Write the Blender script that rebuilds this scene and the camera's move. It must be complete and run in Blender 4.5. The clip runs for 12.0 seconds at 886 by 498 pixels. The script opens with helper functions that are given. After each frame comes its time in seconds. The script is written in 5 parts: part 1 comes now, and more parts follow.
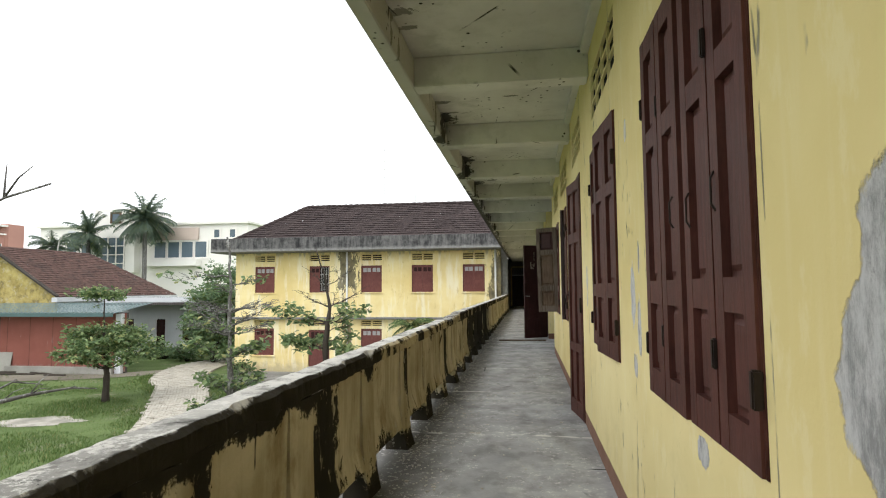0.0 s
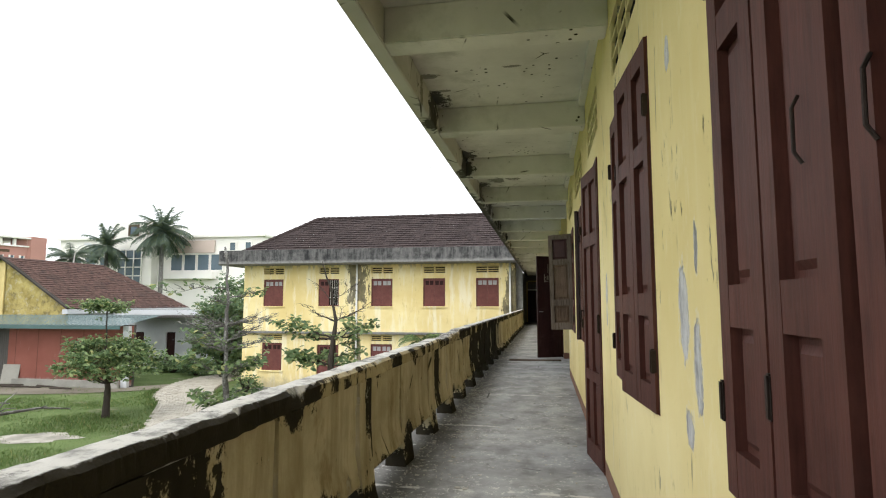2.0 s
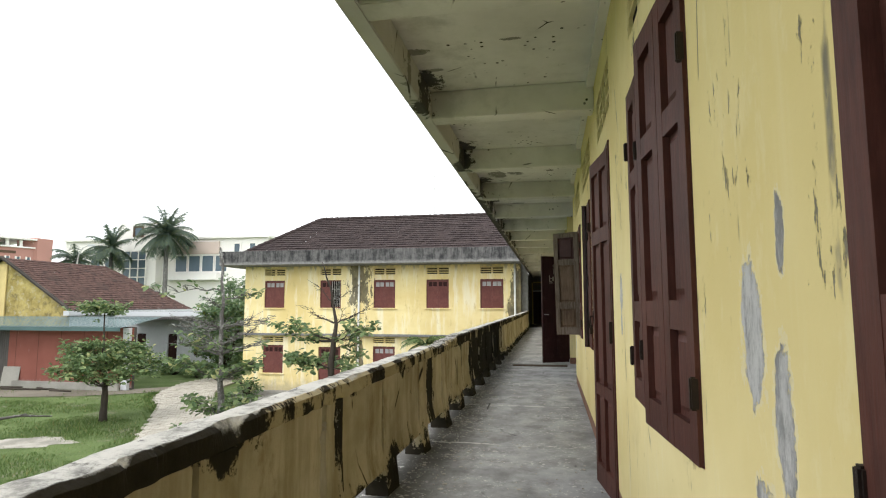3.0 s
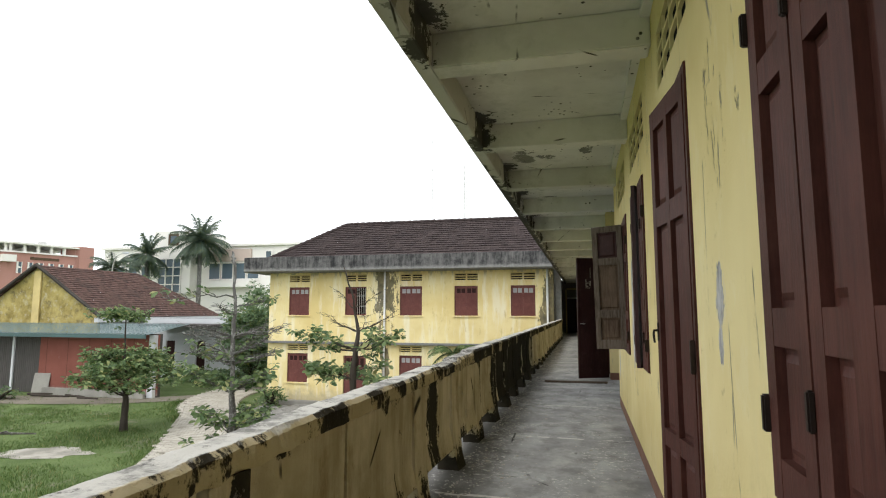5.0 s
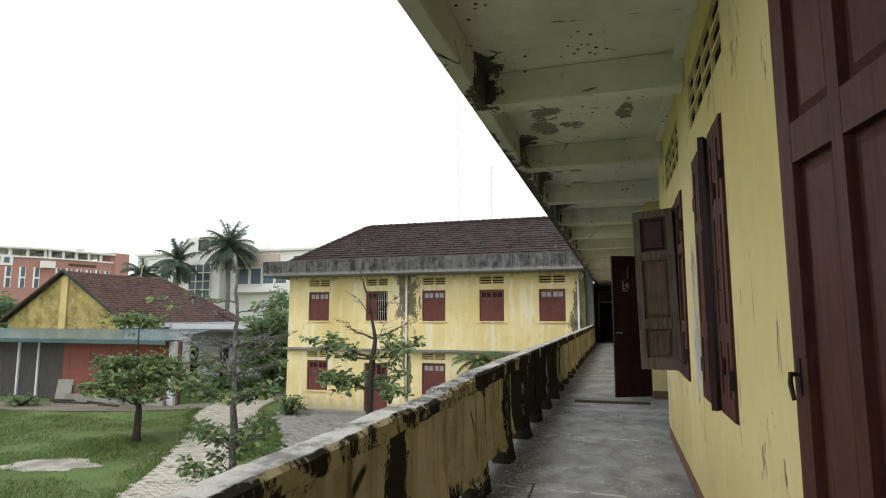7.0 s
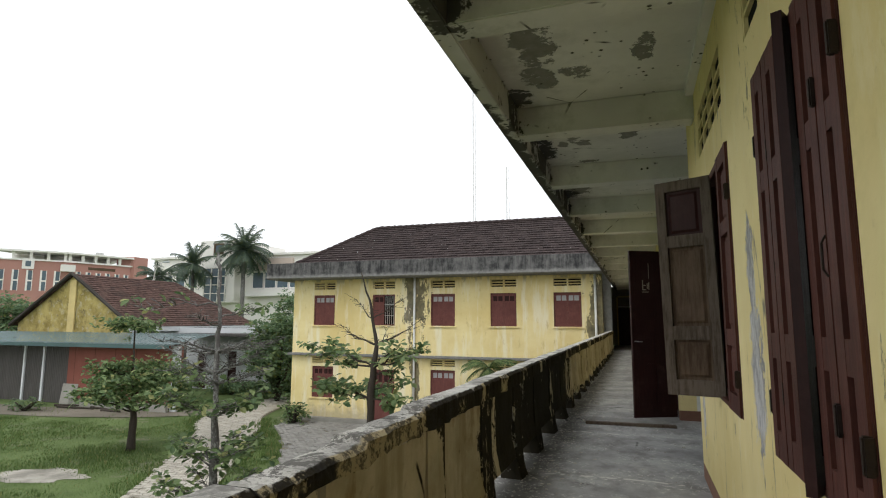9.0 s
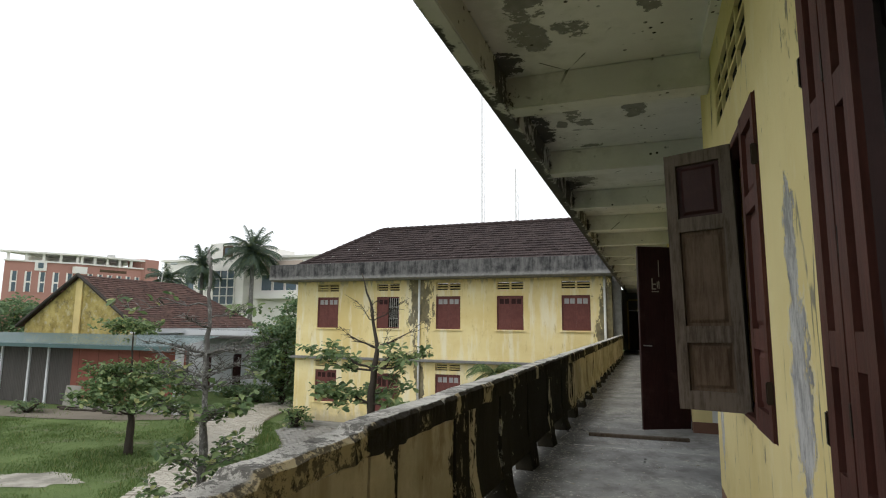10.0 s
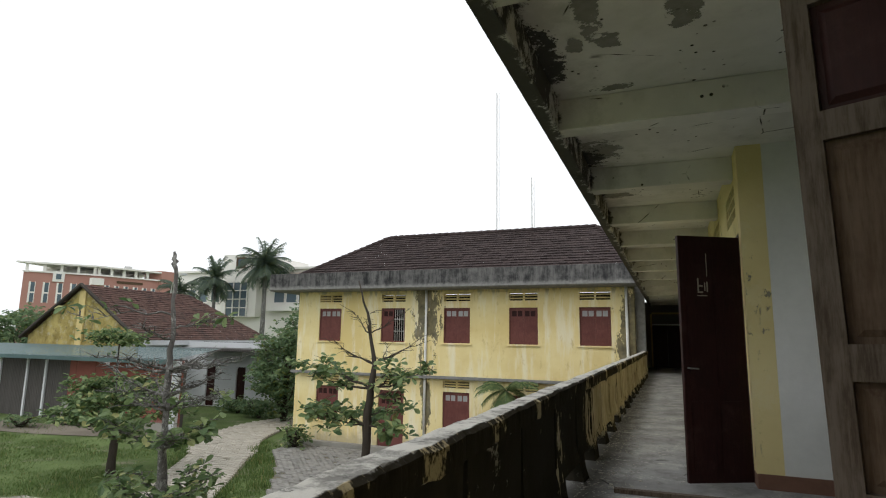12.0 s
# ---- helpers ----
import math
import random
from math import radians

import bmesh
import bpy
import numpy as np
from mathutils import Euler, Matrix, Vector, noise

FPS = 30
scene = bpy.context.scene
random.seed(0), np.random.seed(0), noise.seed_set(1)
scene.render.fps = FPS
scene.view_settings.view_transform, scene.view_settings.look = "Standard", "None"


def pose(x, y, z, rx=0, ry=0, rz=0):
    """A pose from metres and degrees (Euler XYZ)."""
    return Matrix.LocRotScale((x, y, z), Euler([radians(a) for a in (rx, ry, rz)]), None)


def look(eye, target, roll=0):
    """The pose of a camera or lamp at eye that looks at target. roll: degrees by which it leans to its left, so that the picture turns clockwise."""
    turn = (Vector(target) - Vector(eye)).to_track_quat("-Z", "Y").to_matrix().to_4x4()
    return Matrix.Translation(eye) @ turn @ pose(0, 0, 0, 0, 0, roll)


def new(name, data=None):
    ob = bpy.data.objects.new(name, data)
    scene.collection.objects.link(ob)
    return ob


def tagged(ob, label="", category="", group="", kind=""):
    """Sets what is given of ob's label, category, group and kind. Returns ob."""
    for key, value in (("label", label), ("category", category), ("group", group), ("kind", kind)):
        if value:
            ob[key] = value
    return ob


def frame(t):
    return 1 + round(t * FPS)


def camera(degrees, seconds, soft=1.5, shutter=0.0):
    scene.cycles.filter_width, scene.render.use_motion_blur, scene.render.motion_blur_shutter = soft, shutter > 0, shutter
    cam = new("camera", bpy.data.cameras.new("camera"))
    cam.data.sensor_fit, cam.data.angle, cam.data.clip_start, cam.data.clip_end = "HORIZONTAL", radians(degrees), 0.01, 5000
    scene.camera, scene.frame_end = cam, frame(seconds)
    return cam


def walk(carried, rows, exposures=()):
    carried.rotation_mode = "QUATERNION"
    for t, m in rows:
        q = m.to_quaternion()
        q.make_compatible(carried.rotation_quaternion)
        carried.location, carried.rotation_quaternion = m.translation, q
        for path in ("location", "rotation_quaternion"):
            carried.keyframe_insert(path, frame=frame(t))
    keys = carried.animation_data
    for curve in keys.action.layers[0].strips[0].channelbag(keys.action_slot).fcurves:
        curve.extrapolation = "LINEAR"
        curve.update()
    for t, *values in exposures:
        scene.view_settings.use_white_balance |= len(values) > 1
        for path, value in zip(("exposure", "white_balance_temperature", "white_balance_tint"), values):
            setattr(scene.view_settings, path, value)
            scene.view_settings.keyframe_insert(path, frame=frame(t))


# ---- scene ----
cam = camera(76.7, 12.0, soft=1.1)
PATH = [
    (0, (1.077, -0.132, 1.263), (0.785, 1.841, 1.402), -0.4),
    (0.5, (1.114, 0.104, 1.271), (0.804, 2.073, 1.433), -0.4),
    (1, (1.133, 0.367, 1.254), (0.805, 2.331, 1.434), -0.2),
    (1.5, (1.17, 0.656, 1.243), (0.827, 2.617, 1.432), -0.2),
    (2, (1.185, 0.955, 1.248), (0.832, 2.914, 1.439), -0.0),
    (2.5, (1.17, 1.216, 1.258), (0.809, 3.174, 1.45), 0.0),
    (3, (1.2, 1.523, 1.275), (0.827, 3.479, 1.47), -0.0),
    (5, (1.15, 2.781, 1.277), (0.666, 4.709, 1.498), 0.1),
    (5.5, (1.147, 3.196, 1.285), (0.627, 5.114, 1.514), 0.4),
    (6, (1.087, 3.515, 1.295), (0.543, 5.425, 1.527), 0.4),
    (6.5, (1.108, 3.914, 1.3), (0.535, 5.816, 1.535), 0.3),
    (7, (1.089, 4.233, 1.325), (0.503, 6.13, 1.561), 0.0),
    (9, (1.107, 5.585, 1.329), (0.46, 7.461, 1.581), 0.2),
    (9.5, (1.14, 5.905, 1.314), (0.475, 7.773, 1.571), 0.3),
    (10, (1.141, 6.255, 1.295), (0.459, 8.116, 1.56), 0.5),
    (10.5, (1.075, 6.644, 1.312), (0.376, 8.498, 1.584), 0.3),
    (11, (1.041, 7.077, 1.305), (0.324, 8.922, 1.586), 0.4),
    (11.5, (0.993, 7.505, 1.316), (0.262, 9.343, 1.609), 0.6),
    (12, (0.925, 8.01, 1.295), (0.186, 9.843, 1.607), 0.9),
]
EXPOSURES = [(0.0, 0.60), (3.0, 0.68), (5.5, 0.35), (7.0, 0.17), (9.5, -0.02), (12.0, -0.13)]
walk(cam, [(t, look(eye, target, roll)) for t, eye, target, roll in PATH], EXPOSURES)

# ---- world and light: overcast afternoon ----
G = -3.78            # ground level of the yard below the gallery floor
WX = 1.60            # gallery side of the classroom wall
BEAM_Z, SLAB_Z = 2.95, 3.2
world = bpy.data.worlds.new("overcast_sky")
scene.world = world
world.use_nodes = True
wn, wl = world.node_tree.nodes, world.node_tree.links
sky = wn.new("ShaderNodeTexSky")
sky.sky_type = "NISHITA"
sky.sun_disc = False
sky.sun_elevation, sky.sun_rotation = radians(58), radians(200)
sky.dust_density, sky.air_density = 4.0, 1.0
soft_sky = wn.new("ShaderNodeHueSaturation")
soft_sky.inputs["Saturation"].default_value = 0.10
cloud = wn.new("ShaderNodeMix")
cloud.data_type = "RGBA"
cloud.inputs[0].default_value = 0.80
cloud.inputs[7].default_value = (12.0, 12.35, 12.7, 1)
wl.new(sky.outputs[0], soft_sky.inputs["Color"])
wl.new(soft_sky.outputs[0], cloud.inputs[6])
wl.new(cloud.outputs[2], wn["Background"].inputs[0])
wn["Background"].inputs[1].default_value = 0.118
sun_data = bpy.data.lights.new("sun", "SUN")
sun_data.energy, sun_data.angle, sun_data.color = 0.8, radians(25), (1.0, 0.97, 0.92)
sun = new("sun", sun_data)
sun.matrix_world = look((-14, -20, 34), (0, 0, 0))


# ---- material helpers ----
class Mat:
    def __init__(self, name, rough=0.8, metal=0.0):
        self.m = bpy.data.materials.new(name)
        self.m.use_nodes = True
        self.n, self.l = self.m.node_tree.nodes, self.m.node_tree.links
        self.b = self.n["Principled BSDF"]
        self.b.inputs["Roughness"].default_value = rough
        self.b.inputs["Metallic"].default_value = metal
        self.b.inputs["Specular IOR Level"].default_value = 0.08 if rough > 0.74 else 0.3
        geo = self.n.new("ShaderNodeNewGeometry")
        self.pos = geo.outputs["Position"]
        self.island = geo.outputs["Random Per Island"]
        sep = self.n.new("ShaderNodeSeparateXYZ")
        self.l.new(self.pos, sep.inputs[0])
        self.x, self.y, self.z = sep.outputs

    def put(self, socket, value):
        if isinstance(value, (int, float)):
            socket.default_value = value
        elif isinstance(value, tuple):
            socket.default_value = value if len(value) == 4 else (*value, 1)
        else:
            self.l.new(value, socket)

    def math(self, op, a, b=0.0, c=0.0):
        n = self.n.new("ShaderNodeMath")
        n.operation = op
        for s, v in zip(n.inputs, (a, b, c)):
            self.put(s, v)
        return n.outputs[0]

    def scaled(self, sx, sy, sz):
        n = self.n.new("ShaderNodeMapping")
        self.l.new(self.pos, n.inputs[0])
        n.inputs["Scale"].default_value = (sx, sy, sz)
        return n.outputs[0]

    def noise(self, scale, detail=4, rough=0.6, stretch=None):
        n = self.n.new("ShaderNodeTexNoise")
        n.inputs["Scale"].default_value = scale
        n.inputs["Detail"].default_value = detail
        n.inputs["Roughness"].default_value = rough
        self.l.new(self.scaled(*stretch) if stretch else self.pos, n.inputs["Vector"])
        return n.outputs["Fac"]

    def voronoi(self, scale, stretch=None, feature="F1", out="Distance"):
        n = self.n.new("ShaderNodeTexVoronoi")
        n.feature = feature
        n.inputs["Scale"].default_value = scale
        self.l.new(self.scaled(*stretch) if stretch else self.pos, n.inputs["Vector"])
        return n.outputs[out]

    def step(self, value, lo, hi):
        n = self.n.new("ShaderNodeMapRange")
        n.interpolation_type = "SMOOTHSTEP"
        self.put(n.inputs[0], value)
        n.inputs[1].default_value, n.inputs[2].default_value = lo, hi
        return n.outputs[0]

    def mix(self, fac, a, b):
        n = self.n.new("ShaderNodeMix")
        n.data_type = "RGBA"
        self.put(n.inputs[0], fac)
        self.put(n.inputs[6], a)
        self.put(n.inputs[7], b)
        return n.outputs[2]

    def blob(self, a, b, ca, cb, ra, rb, wobble, amount=0.8):
        """1 inside a ragged patch round (ca, cb) on the axes a and b."""
        da = self.math("POWER", self.math("ABSOLUTE", self.math("DIVIDE", self.math("SUBTRACT", a, ca), ra)), 2.0)
        db = self.math("POWER", self.math("ABSOLUTE", self.math("DIVIDE", self.math("SUBTRACT", b, cb), rb)), 2.0)
        d = self.math("ADD", da, db)
        d = self.math("ADD", d, self.math("MULTIPLY", self.math("SUBTRACT", wobble, 0.5), amount * 4))
        return self.step(d, 1.06, 0.94)

    def top(self, masks):
        out = masks[0]
        for m in masks[1:]:
            out = self.math("MAXIMUM", out, m)
        return out

    def done(self, color, bump=None, depth=0.01, strength=0.6, rough=None):
        self.put(self.b.inputs["Base Color"], color)
        if bump is not None:
            n = self.n.new("ShaderNodeBump")
            n.inputs["Distance"].default_value, n.inputs["Strength"].default_value = depth, strength
            self.l.new(bump, n.inputs["Height"])
            self.l.new(n.outputs[0], self.b.inputs["Normal"])
        if rough is not None:
            self.put(self.b.inputs["Roughness"], rough)
        return self.m


def plain(name, color, vary=0.25, scale=6.0, rough=0.7, metal=0.0, depth=0.004, stretch=None):
    """Paint or raw stuff: a colour that drifts at two scales, and fine relief."""
    k = Mat(name, rough, metal)
    dark = tuple(c * (1 - vary) for c in color)
    light = tuple(min(1, c * (1 + vary * 0.6)) for c in color)
    big = k.step(k.noise(scale * 0.25, 3), 0.3, 0.7)
    small = k.noise(scale * 4, 5, 0.65, stretch)
    c = k.mix(k.math("ADD", k.math("MULTIPLY", big, 0.5), k.math("MULTIPLY", small, 0.5)), dark, light)
    return k.done(c, small, depth)


def wall_paint():
    k = Mat("yellow_limewash", 0.85)
    wob = k.math("ADD", k.math("MULTIPLY", k.noise(5.0, 6, 0.7, (1, 1, 0.6)), 0.5), k.math("MULTIPLY", k.noise(17.0, 6, 0.75, (1, 1, 0.7)), 0.5))
    fine = k.noise(45, 4)
    streak = k.noise(2.0, 5, 0.6, (1, 7, 0.5))
    base = k.mix(k.step(k.noise(0.8, 4), 0.25, 0.75), (0.67, 0.55, 0.245), (0.79, 0.685, 0.365))
    base = k.mix(k.math("MULTIPLY", k.step(streak, 0.52, 0.75), 0.5), base, (0.72, 0.62, 0.33))
    grime = k.math("MULTIPLY", k.step(k.noise(1.4, 6, 0.7), 0.55, 0.8), 0.35)
    base = k.mix(grime, base, (0.44, 0.36, 0.16))
    specks = k.math("MULTIPLY", k.step(k.noise(14, 7, 0.75, (1, 1.3, 0.8)), 0.60, 0.68), k.step(k.noise(1.7, 4), 0.40, 0.62))
    base = k.mix(k.math("MULTIPLY", specks, 0.45), base, (0.36, 0.29, 0.14))
    chalky = k.step(k.noise(3.1, 7, 0.72, (1, 1.6, 0.7)), 0.54, 0.64)
    base = k.mix(k.math("MULTIPLY", chalky, 0.22), base, (0.80, 0.74, 0.50))
    holes = [(2.77, 1.22, 0.055, 0.13), (2.62, 1.06, 0.035, 0.13), (2.60, 1.40, 0.018, 0.06), (2.74, 0.88, 0.04, 0.06),
             (4.87, 1.34, 0.055, 0.10), (4.88, 1.16, 0.03, 0.06), (8.40, 1.10, 0.12, 0.34), (8.42, 1.55, 0.09, 0.24),
             (1.70, 0.76, 0.05, 0.04), (10.75, 0.55, 0.08, 0.25), (2.86, 2.08, 0.03, 0.05)]
    bare = k.top([k.blob(k.y, k.z, cy, cz, ry, rz, wob, 2.1) for cy, cz, ry, rz in holes])
    calm = k.math("ADD", k.math("MULTIPLY", k.noise(3.0, 3, 0.5), 0.7), k.math("MULTIPLY", wob, 0.3))
    bare = k.math("MAXIMUM", bare, k.top([k.blob(k.y, k.z, 0.64, 1.10, 0.29, 0.24, calm, 0.9), k.blob(k.y, k.z, 0.56, 1.36, 0.28, 0.26, calm, 1.0)]))
    chip_field = k.math("MULTIPLY", k.noise(9, 7, 0.75, (1, 2.2, 0.6)), k.step(k.noise(1.1, 3), 0.44, 0.62))
    splits = k.math("MULTIPLY", k.step(k.voronoi(1.5, (1, 2.2, 0.22), "DISTANCE_TO_EDGE"), 0.016, 0.004), k.step(k.noise(1.9, 5, 0.7, (1, 1.5, 0.6)), 0.53, 0.60))
    chips = k.math("MAXIMUM", k.step(chip_field, 0.59, 0.615), splits)
    rough_cement = k.noise(7, 9, 0.8, (1, 1.6, 0.55))
    cement = k.mix(k.step(rough_cement, 0.40, 0.60), (0.32, 0.315, 0.305), (0.66, 0.65, 0.63))
    pits = k.step(k.noise(3.2, 8, 0.8), 0.60, 0.66)
    cement = k.mix(k.math("MULTIPLY", pits, 0.5), cement, (0.15, 0.145, 0.135))
    rim = k.math("MULTIPLY", k.math("SUBTRACT", k.top([k.blob(k.y, k.z, cy, cz, ry * 1.25, rz * 1.15, wob, 2.1) for cy, cz, ry, rz in holes[:7]]), bare), 0.55)
    col = k.mix(chips, base, (0.33, 0.30, 0.22))
    col = k.mix(k.math("MAXIMUM", rim, 0.0), col, (0.70, 0.64, 0.45))
    col = k.mix(bare, col, cement)
    # brown painted skirting
    skirt = k.math("MULTIPLY", k.step(k.math("ADD", k.z, k.math("MULTIPLY", wob, 0.03)), 0.145, 0.135), 1.0)
    col = k.mix(skirt, col, k.mix(k.noise(6, 5), (0.17, 0.09, 0.065), (0.30, 0.19, 0.14)))
    h = k.math("SUBTRACT", k.math("MULTIPLY", fine, 0.12), k.math("MULTIPLY", k.math("MAXIMUM", bare, chips), k.math("ADD", 1.0, k.math("MULTIPLY", rough_cement, -1.0))))
    return k.done(col, h, 0.02, 0.9)


def ceiling_paint():
    k = Mat("whitewashed_concrete", 0.9)
    wob = k.noise(6.5, 8, 0.75)
    base = k.mix(k.step(k.noise(0.9, 5), 0.3, 0.7), (0.62, 0.60, 0.585), (0.80, 0.78, 0.765))
    base = k.mix(k.math("MULTIPLY", k.step(k.noise(2.2, 6, 0.7), 0.5, 0.75), 0.35), base, (0.36, 0.355, 0.32))
    spots = [(0.26, 3.59, 0.10, 0.05), (0.24, 3.83, 0.09, 0.04), (0.21, 5.54, 0.13, 0.06), (0.24, 5.9, 0.12, 0.03),
             (0.50, 9.2, 0.13, 0.42), (0.72, 9.72, 0.10, 0.13), (0.45, 9.75, 0.12, 0.20), (1.22, 9.5, 0.07, 0.18),
             (0.55, 11.15, 0.07, 0.30), (0.63, 11.5, 0.09, 0.10), (1.08, 11.3, 0.10, 0.17), (0.42, 11.5, 0.05, 0.10),
             (0.58, 12.22, 0.18, 0.05), (0.33, 13.7, 0.20, 0.28), (0.35, 15.6, 0.25, 0.12), (0.95, 5.46, 0.07, 0.02)]
    bare = k.top([k.blob(k.x, k.y, cx, cy, rx, ry, wob, 2.0) for cx, cy, rx, ry in spots])
    mould = [(0.22, 10.12, 0.12, 0.18), (0.18, 11.6, 0.13, 0.35), (0.18, 8.2, 0.12, 0.25), (0.2, 6.1, 0.12, 0.2), (0.2, 13.9, 0.15, 0.3)]
    black = k.top([k.blob(k.x, k.y, cx, cy, rx, ry, k.noise(9, 7, 0.75), 2.2) for cx, cy, rx, ry in mould])
    dots = k.math("MULTIPLY", k.step(k.voronoi(13), 0.20, 0.13), k.step(k.noise(1.9, 3), 0.53, 0.60))
    cracks = k.math("MULTIPLY", k.step(k.voronoi(1.3, None, "DISTANCE_TO_EDGE"), 0.010, 0.004), k.step(k.noise(2.3, 3), 0.55, 0.65))
    col = k.mix(bare, base, k.mix(k.noise(14, 5), (0.17, 0.165, 0.15), (0.34, 0.33, 0.31)))
    rot = k.noise(4.5, 8, 0.75)
    worse = k.math("ADD", -0.09, k.math("MULTIPLY", k.step(k.y, 7.6, 11.0), 0.19))
    edge = k.step(k.math("SUBTRACT", k.math("ADD", k.x, k.math("MULTIPLY", k.math("SUBTRACT", rot, 0.5), 0.50)), worse), 0.10, 0.05)
    grey = k.math("MULTIPLY", k.step(k.math("ADD", k.x, k.math("MULTIPLY", k.math("SUBTRACT", k.noise(2.2, 6, 0.7), 0.5), 1.6)), 0.62, 0.15), 0.45)
    col = k.mix(grey, col, (0.24, 0.235, 0.20))
    black = k.math("MAXIMUM", black, edge)
    col = k.mix(k.math("MULTIPLY", black, 0.92), col, k.mix(rot, (0.012, 0.012, 0.011), (0.07, 0.065, 0.058)))
    col = k.mix(k.math("MAXIMUM", dots, cracks), col, (0.05, 0.045, 0.04))
    h = k.math("SUBTRACT", k.math("MULTIPLY", k.noise(30, 4), 0.15), k.math("MAXIMUM", bare, dots))
    return k.done(col, h, 0.01, 0.7)


def parapet_plaster():
    k = Mat("mouldy_ochre_plaster", 0.9)
    runs = k.noise(1.0, 6, 0.65, (4.0, 4.0, 0.6))
    wob = k.noise(7, 8, 0.75)
    base = k.mix(k.step(k.noise(1.6, 6, 0.65), 0.3, 0.7), (0.38, 0.325, 0.215), (0.60, 0.53, 0.39))
    base = k.mix(k.math("MULTIPLY", k.step(runs, 0.44, 0.66), 0.6), base, (0.24, 0.19, 0.105))
    # mould: ragged under the coping, at the feet, down some posts, and over the stretch that stays wet
    wet = k.math("MULTIPLY", k.step(k.y, 9.4, 10.2), k.step(k.y, 15.2, 13.8))
    early = k.step(k.y, 3.1, 2.6)
    rag = k.math("ADD", k.math("MULTIPLY", k.math("SUBTRACT", wob, 0.5), 0.34), k.math("MULTIPLY", k.math("SUBTRACT", k.noise(1.6, 5, 0.65, (1, 1.2, 1)), 0.5), 0.5))
    reach = k.math("ADD", k.math("ADD", k.z, rag), k.math("MULTIPLY", early, 0.07))
    under = k.step(reach, 0.775, 0.80)
    foot = k.step(k.math("ADD", k.z, k.math("MULTIPLY", k.math("SUBTRACT", wob, 0.5), 0.8)), 0.17, 0.12)
    patchy = k.step(k.math("ADD", k.math("ADD", runs, k.math("MULTIPLY", k.math("SUBTRACT", wob, 0.5), 0.4)), k.math("MULTIPLY", wet, 0.32)), 0.655, 0.675)
    drips = [(2.66, 0.40, 0.17, 0.62), (6.85, 0.52, 0.13, 0.40), (4.42, 0.62, 0.07, 0.30), (5.50, 0.16, 0.18, 0.16), (3.80, 0.12, 0.16, 0.14),
             (8.62, 0.60, 0.07, 0.40), (9.55, 0.50, 0.20, 0.50), (1.55, 0.70, 0.05, 0.30), (7.70, 0.10, 0.20, 0.16)]
    ragged = k.math("ADD", k.math("MULTIPLY", k.noise(13, 8, 0.78, (1, 1, 0.5)), 0.7), k.math("MULTIPLY", runs, 0.3))
    stains = k.top([k.blob(k.y, k.z, cy, cz, ry, rz, ragged, 2.6) for cy, cz, ry, rz in drips])
    black = k.top([under, foot, patchy, stains])
    col = k.mix(k.math("MULTIPLY", black, 0.95), base, k.mix(wob, (0.002, 0.002, 0.0018), (0.010, 0.009, 0.007)))
    brown = k.math("MULTIPLY", k.step(k.noise(2.6, 6, 0.7, (1, 1.2, 0.6)), 0.54, 0.68), 0.55)
    col = k.mix(k.math("MULTIPLY", brown, k.math("SUBTRACT", 1.0, black)), col, (0.19, 0.125, 0.055))
    flake = k.step(k.math("MULTIPLY", k.noise(9, 6, 0.7), k.noise(1.5, 2)), 0.37, 0.40)
    col = k.mix(k.math("MULTIPLY", flake, 0.5), col, (0.50, 0.47, 0.40))
    cracks = k.math("MULTIPLY", k.step(k.voronoi(1.6, (1, 1, 0.45), "DISTANCE_TO_EDGE"), 0.012, 0.004), k.step(k.noise(2.0, 3), 0.56, 0.62))
    col = k.mix(cracks, col, (0.03, 0.027, 0.02))
    h = k.math("SUBTRACT", k.math("SUBTRACT", k.math("MULTIPLY", wob, 1.2), flake), cracks)
    return k.done(col, h, 0.014, 0.9)


